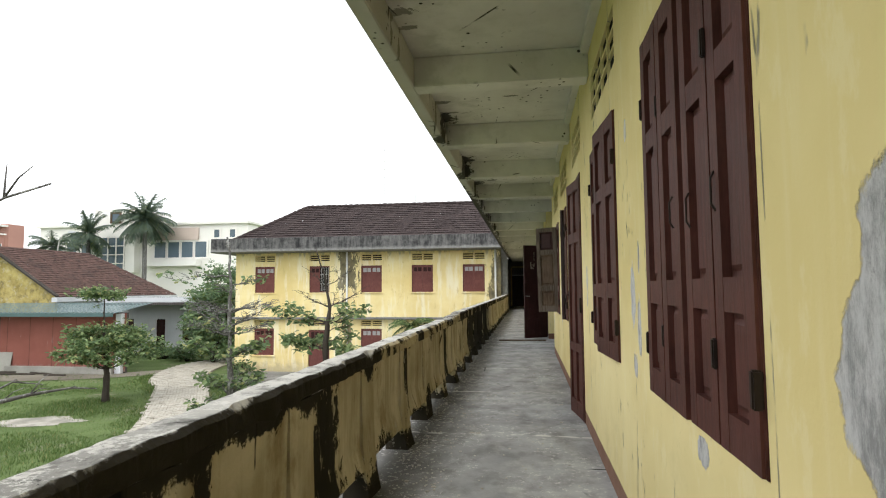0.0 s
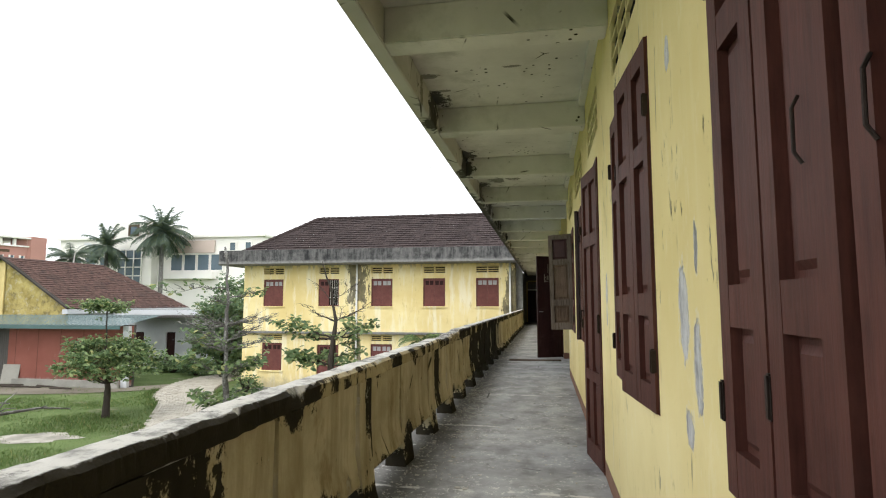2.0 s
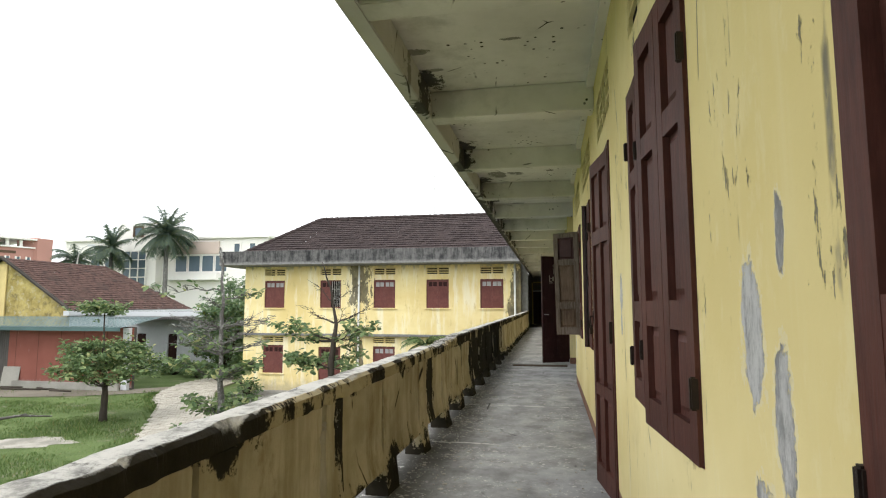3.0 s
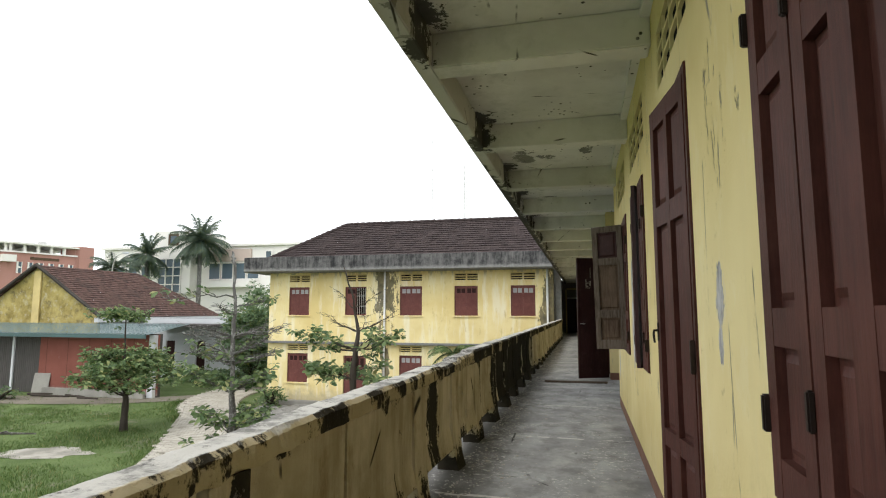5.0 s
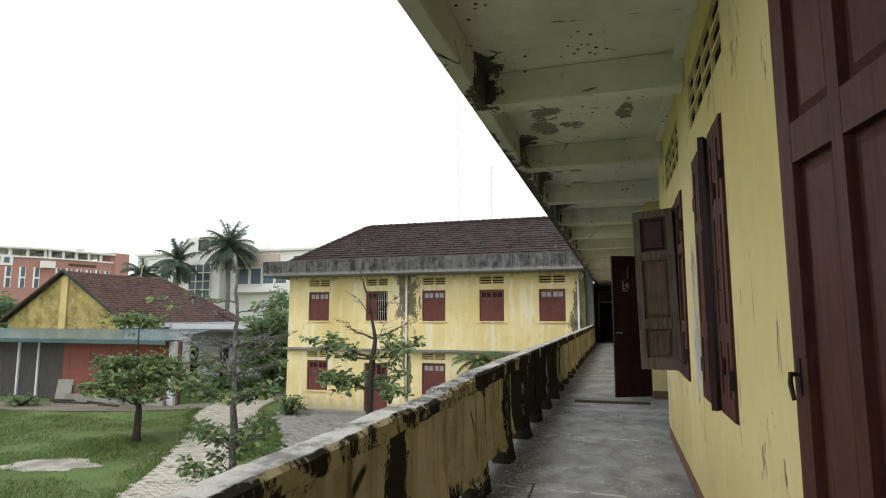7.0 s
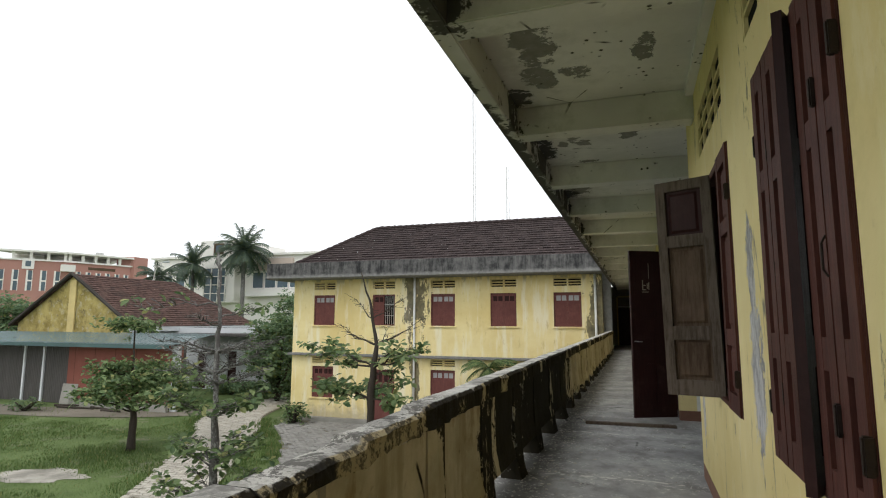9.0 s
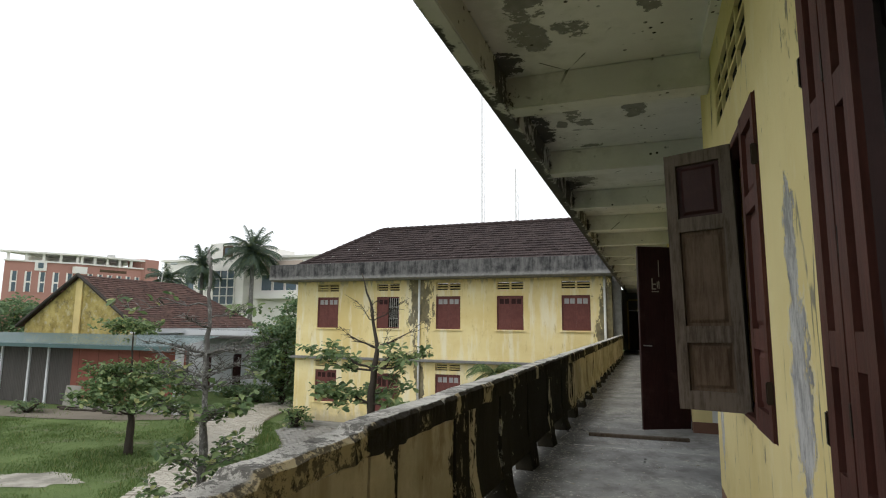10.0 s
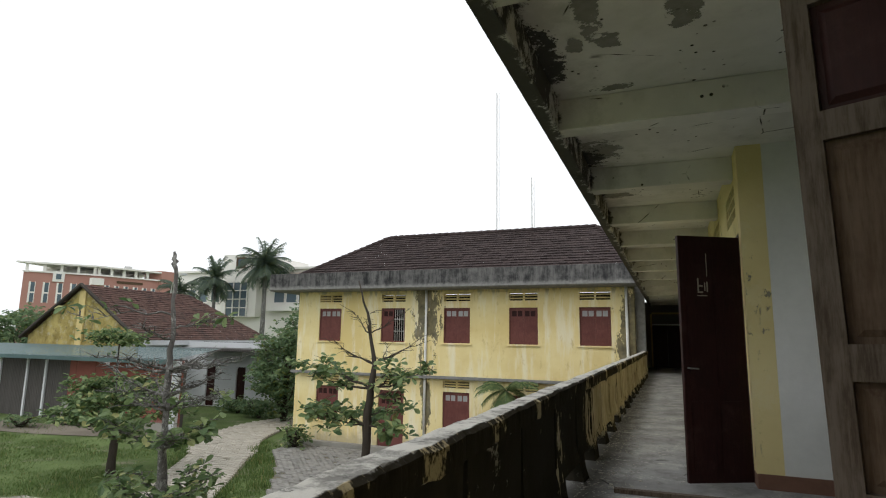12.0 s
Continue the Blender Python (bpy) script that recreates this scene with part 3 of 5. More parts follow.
H0 = WIN_Z[1] - WIN_Z[0]
SPLITS = ((0.10, 0.36), (0.45, 0.98), (1.06, 1.37))


def window(name, y0, y1, label):
    win = thing(name, label, "window", kind="structure")
    z0, z1 = WIN_Z
    j = 0.045
    for nm, b in (("jamb", (y0 + 0.002, y0 + j, z0 + 0.002, z1 - 0.002)), ("jamb", (y1 - j, y1 - 0.002, z0 + 0.002, z1 - 0.002)), ("head", (y0 + j, y1 - j, z1 - j, z1 - 0.002)), ("sill", (y0 + j, y1 - j, z0 + 0.002, z0 + 0.03))):
        part(nm, boxed(WX - 0.006, WX + 0.10, *b, bevel=0.003), M_RED, win)
    for y in (y0 + 0.01, y1 - 0.01):
        for z in (z0 + 0.2, z1 - 0.28):
            hinge(win, y, z)
    return win


def closed_pair(win, ya, yb, out=0.0):
    """Two folding leaves, shut flush with the wall."""
    w = (yb - ya) / 2
    for i in range(2):
        leaf(win, w - 0.012, H0 - 0.012, (WX + 0.026 - out, ya + i * w + 0.003, WIN_Z[0] + 0.006), 0, M_RED, SPLITS)
    for z in (1.08, 1.95):
        part("hinge", boxed(WX - 0.028, WX - 0.012, ya + w - 0.010, ya + w + 0.010, z - 0.042, z + 0.042, bevel=0.004), M_IRON, win, "rusty iron hinge")


win = window("window_1", *WINS[0], "red-brown four-leaf wooden shutters shut in a yellow wall")
closed_pair(win, 1.225, 1.775)
closed_pair(win, 1.79, 2.335, 0.008)
pull(win, 1.46, 1.52), pull(win, 1.90, 1.52), pull(win, 1.70, 1.5)
win = window("window_2", *WINS[1], "red-brown four-leaf wooden shutters standing slightly ajar")
closed_pair(win, 3.77, 4.355)
# the near pair stands a little out of its frame
for i in range(2):
    d = 0.292 * i
    leaf(win, 0.287, H0 - 0.012, (WX + 0.026 - d * math.sin(radians(4.5)), 3.186 + d * math.cos(radians(4.5)), WIN_Z[0] + 0.006), 4.5, M_RED, SPLITS)
pull(win, 3.50, 1.5)
win = window("window_3", *WINS[2], "red-brown wooden shutters with one leaf standing out")
closed_pair(win, 7.115, 7.48)
closed_pair(win, 7.645, 8.04, 0.012)
# between them one leaf stands out; darker wood paints in its shaded near-side back
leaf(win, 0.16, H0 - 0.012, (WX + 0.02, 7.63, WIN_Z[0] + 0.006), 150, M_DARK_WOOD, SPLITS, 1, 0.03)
pull(win, 7.83, 1.5)
pull(win, 7.30, 1.5)
win = window("window_4", *WINS[3], "wooden shutters with one grey weathered leaf standing out into the gallery")
leaf(win, 0.38, H0 - 0.012, (WX + 0.026, 8.86, WIN_Z[0] + 0.006), 0, M_RED, SPLITS)
grey_leaf = leaf(win, 0.36, H0 - 0.03, (WX + 0.03, 9.60, WIN_Z[0] + 0.02), 68, M_GREY_WOOD, SPLITS, 1, 0.035, "shutter_leaf", "bare weathered grey-brown leaf with a dark red top panel", (M_BROWN_WOOD, M_BROWN_WOOD, M_DARK_WOOD))
# it hangs slightly askew, and its top panel has shrunk away from the stile
grey_leaf.matrix_local = pose(WX + 0.03, 9.60, WIN_Z[0] + 0.02, -1.2, 0, 68)
shrunk = max(grey_leaf.children, key=lambda o: max(v.co.z for v in o.data.vertices))
for v in shrunk.data.vertices:
    v.co.y = 0.302 - (0.302 - v.co.y) * 0.955 if v.co.y < 0.2 else v.co.y
    v.co.y += 0.001 if v.co.y < 0.2 else 0.0
leaf(win, 0.30, H0 - 0.012, (WX + 0.05, 9.81, WIN_Z[0] + 0.006), 0, M_RED, SPLITS)

# lattices over the openings
for i, (a, b) in enumerate(VENTS):
    vent = thing("wall_vent", "yellow concrete vent lattice above the opening", "vent", group="wall vents", kind="structure")
    z0, z1 = VENT_Z
    # added black plate stands in for the shade behind the lattice
    part("mesh_backing", boxed(WX + 0.022, WX + 0.034, a + 0.002, b - 0.002, z0 + 0.002, z1 - 0.002), M_VENT_SHADE, vent, "black plate put in for the dark behind the lattice")
    n = 4
    for c in range(n + 1):
        y = a + (b - a) * c / n
        y = min(max(y, a + 0.014), b - 0.014)
        part("mullion", boxed(WX + 0.002, WX + 0.021, y - 0.011, y + 0.011, z0 + 0.002, z1 - 0.002), M_WALL, vent)
    for r in range(1, 3):
        z = z0 + (z1 - z0) * r / 3
        bm = boxed(-0.011, 0.007, a + 0.027, b - 0.027, -0.010, 0.010)
        ob = part("slat", bm, M_WALL, vent)
        ob.matrix_local = pose(WX + 0.014, 0, z, 0, 0, 0)

# the first door: two leaves in a frame, the nearer one ajar
door = thing("door_1", "tall red-brown panelled double door, one leaf ajar", "door", kind="structure")
for nm, b in (("jamb", (5.282, 5.33, 0.002, 2.358)), ("jamb", (6.13, 6.178, 0.002, 2.358)), ("head", (5.33, 6.13, 2.31, 2.358))):
    part(nm, boxed(WX - 0.010, WX + 0.12, *b, bevel=0.003), M_RED, door)
DS = ((0.14, 0.62), (0.70, 1.69), (1.79, 2.2))
d1 = leaf(door, 0.53, 2.30, (WX + 0.030, 5.325, 0.012), 8.2, M_RED, DS, 2, 0.045, "door_leaf")
leaf(door, 0.27, 2.30, (WX + 0.05, 5.855, 0.012), 0, M_RED, DS, 2, 0.045, "door_leaf")
bm = bmesh.new()
tube(bm, [(-0.045, 0.515, 1.17), (-0.066, 0.515, 1.17), (-0.072, 0.505, 1.15), (-0.070, 0.495, 1.11)], [0.006, 0.007, 0.006, 0.005], 8)
box(bm, -0.049, -0.044, 0.504, 0.522, 1.12, 1.21)
part("door_handle", bm, M_IRON, d1, "black iron lever handle")
part("hinge", boxed(WX - 0.03, WX - 0.01, 5.30, 5.325, 1.02, 1.16, bevel=0.003), M_IRON, door, "rusty iron hinge")

# the second door stands open into the gallery
door = thing("door_2", "dark red door leaf standing open, with worn chalk writing", "door", kind="structure")
for nm, b in (("jamb", (14.162, 14.21, 0.002, 2.358)), ("jamb", (14.95, 14.998, 0.002, 2.358)), ("head", (14.21, 14.95, 2.31, 2.358))):
    part(nm, boxed(WX - 0.006, WX + 0.12, *b, bevel=0.003), M_DARK_WOOD, door)
bm = bmesh.new()
box(bm, -0.02, 0.02, 0, 0.63, 0, 2.27)
bmesh.ops.bevel(bm, geom=bm.edges[:], offset=0.004, segments=1, affect="EDGES")
d2 = part("door_leaf", bm, M_DARK_WOOD, door, "dark red wooden leaf")
d2.matrix_local = pose(1.575, 14.08, 0.03, 0, 0, 118.5)
for z0, z1 in ((0.12, 0.72), (0.84, 2.15)):
    for c0, c1 in ((0.06, 0.29), (0.34, 0.57)):
        part("panel", boxed(-0.026, -0.02, c0, c1, z0, z1, bevel=0.003), M_DARK_WOOD, d2)
part("door_handle", rod((-0.02, 0.59, 1.02), (-0.06, 0.59, 1.02), 0.008), M_STEEL, d2, "steel lever handle")
part("door_handle", rod((-0.055, 0.60, 1.02), (-0.055, 0.50, 1.015), 0.007), M_STEEL, d2, "steel lever handle")

# loose wood and skirting block on the gallery floor
plank = tagged(part("plank", boxed(-0.55, 0.55, -0.035, 0.035, 0.0, 0.035, bevel=0.004), M_GREY_WOOD), "worn wooden batten lying across the gallery floor", "plank")
plank.matrix_world = pose(0.97, 13.32, 0.002, 0, 0, 3)

# ---- second yellow block across the yard ----
HY, HX0, HX1 = 31.4, -16.2, -0.32


def house_paint():
    k = Mat("stained_yellow_render", 0.9)
    runs = k.noise(1.0, 6, 0.65, (2.2, 2.2, 0.3))
    wob = k.noise(2.0, 6, 0.7)
    base = k.mix(k.step(k.noise(0.35, 5), 0.3, 0.7), (0.70, 0.56, 0.25), (0.84, 0.73, 0.40))
    base = k.mix(k.math("MULTIPLY", k.step(runs, 0.48, 0.64), 0.7), base, (0.84, 0.79, 0.62))
    base = k.mix(k.math("MULTIPLY", k.step(k.noise(3.0, 8, 0.75, (1.5, 1, 0.5)), 0.56, 0.68), 0.55), base, (0.52, 0.40, 0.17))
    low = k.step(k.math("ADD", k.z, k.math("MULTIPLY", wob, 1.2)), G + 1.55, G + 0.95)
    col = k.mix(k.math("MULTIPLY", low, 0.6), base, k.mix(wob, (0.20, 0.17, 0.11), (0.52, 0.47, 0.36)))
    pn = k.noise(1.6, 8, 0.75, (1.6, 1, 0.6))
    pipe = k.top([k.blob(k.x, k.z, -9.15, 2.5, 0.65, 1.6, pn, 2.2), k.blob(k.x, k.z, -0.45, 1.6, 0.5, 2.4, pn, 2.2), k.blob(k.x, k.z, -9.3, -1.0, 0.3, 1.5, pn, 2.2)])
    # streaks darken towards the wall head and join the pipe mask
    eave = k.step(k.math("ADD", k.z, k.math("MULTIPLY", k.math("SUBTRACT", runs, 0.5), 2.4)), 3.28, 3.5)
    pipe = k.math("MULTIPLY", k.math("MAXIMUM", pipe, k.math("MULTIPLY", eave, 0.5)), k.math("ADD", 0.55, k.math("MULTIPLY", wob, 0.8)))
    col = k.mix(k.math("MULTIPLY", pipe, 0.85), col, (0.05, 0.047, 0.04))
    return k.done(col, wob, 0.012, 0.5)


M_HOUSE = house_paint()
M_SLAT = plain("pale_vent_slat", (0.62, 0.50, 0.22), 0.2, 5)
# near-black: the shade of unlit rooms put into a colour
M_ROOM_SHADE = plain("room_shade_black", (0.018, 0.017, 0.016), 0.2, 3, 0.9)
M_PLINTH = plain("grey_plinth_cement", (0.30, 0.29, 0.26), 0.35, 3, 0.9)
M_SHUT = wood("faded_red_shutter", (0.115, 0.040, 0.035), (0.19, 0.072, 0.062), 0.6)
M_PANE = plain("dusty_lit_pane", (0.36, 0.36, 0.36), 0.25, 8, 0.3)
CX = [-14.35, -10.95, -7.80, -4.80, -1.85]
house_holes = []
for i, cx in enumerate(CX):
    house_holes.append((cx - 0.62, cx + 0.62, 1.05, 2.60))
    house_holes.append((cx - 0.62, cx + 0.62, 2.90, 3.28))
    if i == 1:
        house_holes.append((cx - 0.65, cx + 0.65, G + 0.15, -1.12))
    else:
        house_holes.append((cx - 0.62, cx + 0.62, -2.62, -1.05))
    house_holes.append((cx - 0.62, cx + 0.62, -0.88, -0.56))
block = thing("school_block", "two-storey yellow school block with a dark tiled hip roof", "building")
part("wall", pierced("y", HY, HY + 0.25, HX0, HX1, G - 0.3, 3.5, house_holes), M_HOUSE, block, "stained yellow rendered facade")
part("wall", boxed(HX0, HX0 + 0.25, HY + 0.252, HY + 9.0, G - 0.3, 3.5), M_HOUSE, block)
part("wall", boxed(HX1 - 0.25, HX1, HY + 0.252, HY + 9.0, G - 0.3, 3.5), M_HOUSE, block)
part("wall", boxed(HX0, HX1, HY + 9.0, HY + 9.25, G - 0.3, 3.5), M_HOUSE, block)
part("wall", boxed(HX1 + 0.003, 0.048, HY + 0.30, HY + 0.5, G - 0.3, 4.2), M_GUTTER, block, "mould-blackened link wall")
part("floor_slab", boxed(HX0 + 0.26, HX1 - 0.26, HY + 0.26, HY + 8.99, -0.5, -0.3), M_ROOM_SHADE, block)
# black slab in place of the block's unlit inside
part("back_room", boxed(HX0 + 0.26, HX1 - 0.26, HY + 2.6, HY + 2.8, G, 3.4), M_ROOM_SHADE, block, "black slab put in for the unlit room behind the windows")
part("ledge", boxed(HX0 - 0.12, HX1 - 0.01, HY - 0.28, HY - 0.001, -0.50, -0.38, bevel=0.02), M_GUTTER, block, "mould-blackened ledge between the storeys")
part("plinth", boxed(HX0 - 0.05, HX1, HY - 0.35, HY - 0.001, G - 0.3, G + 0.22, bevel=0.03), M_PLINTH, block, "grey cement plinth")
for i, cx in enumerate(CX):
    for up in (1, 0):
        z0, z1 = (1.05, 2.60) if up else ((-2.62, -1.05) if i != 1 else (G + 0.15, -1.12))
        is_door = i == 1 and not up
        w = part("door" if is_door else "window", pierced("y", HY + 0.06, HY + 0.14, cx - 0.62, cx + 0.62, z0 + 0.002, z1 - 0.002, [(cx - 0.56, cx + 0.56, z0 + (0.01 if is_door else 0.06), z1 - 0.06)]), M_SHUT, block, "red-brown shuttered " + ("door" if is_door else "window"))
        n_leaf = 2
        for s in range(n_leaf):
            if i == 1 and up and s == 1:
                for q in range(5):
                    part("bar", rod((cx + 0.08 + q * 0.11, HY + 0.10, z0 + 0.05), (cx + 0.08 + q * 0.11, HY + 0.10, z1 - 0.05), 0.012, 6), M_STEEL, w, "pale iron bar")
                for z in (z0 + 0.5, z0 + 1.05):
                    part("bar", boxed(cx + 0.02, cx + 0.55, HY + 0.09, HY + 0.11, z - 0.012, z + 0.012), M_STEEL, w, "pale iron bar")
                continue
            x0, x1 = cx - 0.555 + s * 0.557, cx - 0.002 + s * 0.557
            tz = z0 + (z1 - z0) * 0.76
            hol = [(x0 + 0.05, (x0 + x1) / 2 - 0.02, tz, z1 - 0.14), ((x0 + x1) / 2 + 0.02, x1 - 0.05, tz, z1 - 0.14)]
            lf = part("shutter", pierced("y", HY + 0.075, HY + 0.11, x0, x1, z0 + 0.05, z1 - 0.062, hol), M_SHUT, w)
            # pane light is put into the colour: pale where lit, dark wood elsewhere
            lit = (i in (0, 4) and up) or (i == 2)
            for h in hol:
                part("pane", boxed(h[0], h[1], HY + 0.09, HY + 0.096, h[2], h[3]), M_PANE if lit else M_DARK_WOOD, lf, "dusty pane coloured pale as lit" if lit else "")
            for zz in (z0 + 0.12, z0 + (z1 - z0) * 0.42):
                part("panel", boxed(x0 + 0.06, x1 - 0.06, HY + 0.066, HY + 0.0755, zz, zz + (z1 - z0) * (0.25 if zz < z0 + 0.2 else 0.29), bevel=0.004), M_SHUT, lf)
        if not is_door:
            part("window_sill", boxed(cx - 0.72, cx + 0.72, HY - 0.07, HY + 0.06, z0 - 0.07, z0 - 0.002, bevel=0.01), M_HOUSE, w, "pale yellow sill")
    for z0, z1 in ((2.90, 3.28), (-0.88, -0.56)):
        v = part("vent", boxed(cx - 0.02, cx + 0.05, HY + 0.03, HY + 0.16, z0, z1), M_HOUSE, block, "yellow slatted vent")
        for q in range(3):
            z = z0 + (z1 - z0) * (q + 0.5) / 3 + 0.03
            part("slat", boxed(cx - 0.61, cx + 0.61, HY + 0.02, HY + 0.14, z - 0.028, z + 0.028), M_SLAT, v)
for px in (-9.25, -0.62):
    part("downpipe", rod((px, HY - 0.07, G + 0.2), (px, HY - 0.07, 3.5), 0.055, 10), M_WHITE, block, "pale grey downpipe", True)


def roof_tiles():
    k = Mat("weathered_clay_tiles", 0.85)
    wave = k.math("SINE", k.math("MULTIPLY", k.x, 26.0))
    col = k.mix(k.noise(5, 6, 0.7), (0.020, 0.016, 0.016), (0.075, 0.058, 0.058))
    col = k.mix(k.math("MULTIPLY", k.island, 0.35), col, (0.095, 0.070, 0.066))
    col = k.mix(k.math("MULTIPLY", k.step(k.noise(9, 4, 0.7), 0.62, 0.70), 0.5), col, (0.17, 0.155, 0.15))
    return k.done(col, k.math("ADD", k.math("MULTIPLY", wave, 0.5), k.noise(6, 4)), 0.03, 0.7)


rngt = random.Random(5)


def courses(quad, n, lap=0.035, wide=0.30):
    """A roof slope (eave a, eave b, ridge b, ridge a) laid in n overlapping courses, each a thin wedge."""
    a, b, c, d = [Vector(p) for p in quad]
    up = (b - a).cross(d - a).normalized()
    if up.z < 0:
        up = -up
    bm = bmesh.new()
    for i in range(n):
        t0, t1 = i / n, (i + 1.1) / n
        p, q, r, s = a.lerp(d, t0), b.lerp(c, t0), b.lerp(c, min(1, t1)), a.lerp(d, min(1, t1))
        m = max(1, int((q - p).length / wide))
        for j in range(m):
            u0, u1 = j / m, (j + 1) / m
            lift = lap * (0.6 + 0.7 * rngt.random())
            lo = [p.lerp(q, u0), p.lerp(q, u1)]
            hi = [s.lerp(r, u0), s.lerp(r, u1)]
            v = [bm.verts.new(x) for x in (lo[0] + up * lift, lo[1] + up * lift, hi[1] + up * 0.004, hi[0] + up * 0.004, lo[0], lo[1])]
            bm.faces.new(v[:4])
            bm.faces.new((v[0], v[4], v[5], v[1]))
    return bm


def tiled(bm, mat, parent, label="dark weathered clay tile slope"):
    return tagged(part("roof", bm, mat, parent, label), kind="stuff")


M_ROOF = roof_tiles()
EZ, RZ = 4.15, 6.72
E0, E1, F0, F1 = HX0 - 0.2, HX1 + 1.4, HY - 0.1, HY + 8.6
RL, RR, RY = -13.4, -2.2, HY + 4.2
roof = tiled(courses(((E0, F0, EZ), (E1, F0, EZ), (RR, RY, RZ), (RL, RY, RZ)), 17, 0.055), M_ROOF, block, "dark weathered clay tile roof")
tiled(courses(((E0, F1, EZ), (E0, F0, EZ), (RL, RY, RZ), (RL, RY, RZ + 0.001)), 17, 0.055), M_ROOF, block)
tiled(courses(((E1, F0, EZ), (E1, F1, EZ), (RR, RY, RZ), (RR, RY, RZ + 0.001)), 17, 0.055), M_ROOF, block)
tiled(courses(((E1, F1, EZ), (E0, F1, EZ), (RL, RY, RZ), (RR, RY, RZ)), 17, 0.055), M_ROOF, block)
bm = bmesh.new()
for p, q in (((RL, RY, RZ), (RR, RY, RZ)), ((RL, RY, RZ), (E0, F0, EZ)), ((RR, RY, RZ), (E1, F0, EZ))):
    p, q = Vector(p), Vector(q)
    n = int((q - p).length / 0.38)
    for i in range(n):
        tube(bm, [p.lerp(q, i / n) + Vector((0, 0, 0.03)), p.lerp(q, (i + 1.05) / n) + Vector((0, 0, 0.05))], [0.10, 0.12], 8)
tagged(part("ridge", bm, M_ROOF, roof, "line of ridge tiles"), kind="stuff")
# the concrete gutter that runs round the eaves
bm = bmesh.new()
prof = ((0.0, 3.40), (-0.95, 3.40), (-1.05, 3.46), (-1.02, 4.22), (-0.92, 4.24), (-0.90, 3.60), (0.0, 3.60))
for x in (HX0 - 1.05, 0.30):
    for dy, z in prof:
        bm.verts.new((x, HY + dy, z))
bm.verts.ensure_lookup_table()
for j in range(7):
    k = (j + 1) % 7
    bm.faces.new([bm.verts[i] for i in (j, k, k + 7, j + 7)])
bm.faces.new([bm.verts[i] for i in range(7)])
bm.faces.new([bm.verts[i + 7] for i in range(7)])
part("gutter", bm, M_GUTTER, block, "mould-blackened concrete gutter")
part("gutter", boxed(HX0 - 1.05, HX0, HY, HY + 9.2, 3.40, 4.22), M_GUTTER, block, "mould-blackened concrete gutter")

end_door = thing("door_3", "dark double door at the gallery's far end", "door", kind="structure")
for nm, bx in (("jamb", (0.05, 0.13, 0.0, 2.6)), ("jamb", (1.50, 1.58, 0.0, 2.6)), ("transom", (0.13, 1.50, 2.05, 2.12)), ("head", (0.13, 1.50, 2.6, 2.68))):
    part(nm, boxed(bx[0], bx[1], 37.9, 37.995, bx[2], bx[3]), M_WHITE if nm == "transom" else M_SLAT, end_door)
for x0 in (0.14, 0.82):
    part("door_leaf", boxed(x0, x0 + 0.67, 37.93, 37.98, 0.02, 2.04, bevel=0.004), M_DARK_WOOD, end_door)

# ---- ground of the yard ----
def ground_grass():
    k = Mat("yard_grass_soil", 0.95)
    col = k.mix(k.step(k.noise(0.5, 6, 0.65), 0.3, 0.7), (0.060, 0.094, 0.034), (0.12, 0.165, 0.064))
    col = k.mix(k.math("MULTIPLY", k.noise(9, 6, 0.7), 0.6), col, (0.15, 0.20, 0.075))
    bald = k.step(k.noise(0.45, 8, 0.75), 0.54, 0.66)
    col = k.mix(k.math("MULTIPLY", bald, 0.7), col, (0.22, 0.20, 0.15))
    return k.done(col, k.noise(12, 6, 0.7), 0.05, 0.8)


M_GRASS = ground_grass()
bm = bmesh.new()
S = 1500.0
xs = sorted({-S, -300, -120, *[-60 + 3 * i for i in range(24)], 60, 300, S})
ys = sorted({-S, -300, -60, *[-9 + 3 * i for i in range(24)], 90, 300, S})
grid = {}
for x in xs:
    for y in ys:
        near = -60 <= x <= 5 and -9 <= y <= 60
        grid[x, y] = bm.verts.new((x, y, G + (0.012 * noise.noise((x * 0.2, y * 0.2, 3)) - 0.02 if near else -0.02)))
for x0, x1 in zip(xs, xs[1:]):
    for y0, y1 in zip(ys, ys[1:]):
        bm.faces.new((grid[x0, y0], grid[x1, y0], grid[x1, y1], grid[x0, y1]))
setting("ground", bm, M_GRASS, "rough green grass with bare soil patches", "ground", True)


def paving_mat(name, a, b):
    k = Mat(name, 0.9)
    obj = k.n.new("ShaderNodeObjectInfo")
    col = k.mix(k.math("ADD", k.math("MULTIPLY", k.noise(1.1, 5, 0.7), 0.7), k.math("MULTIPLY", obj.outputs["Random"], 0.3)), a, b)
    col = k.mix(k.math("MULTIPLY", k.island, 0.35), col, tuple(c * 0.6 for c in a))
    return k.done(col, k.noise(20, 5), 0.01, 0.6)


M_PAVER = paving_mat("dusty_paver", (0.36, 0.335, 0.285), (0.62, 0.585, 0.51))
M_APRON = paving_mat("damp_grey_paver", (0.17, 0.165, 0.155), (0.40, 0.39, 0.365))
M_JOINT = plain("sandy_soil", (0.17, 0.155, 0.115), 0.35, 2, 0.95, depth=0.02)


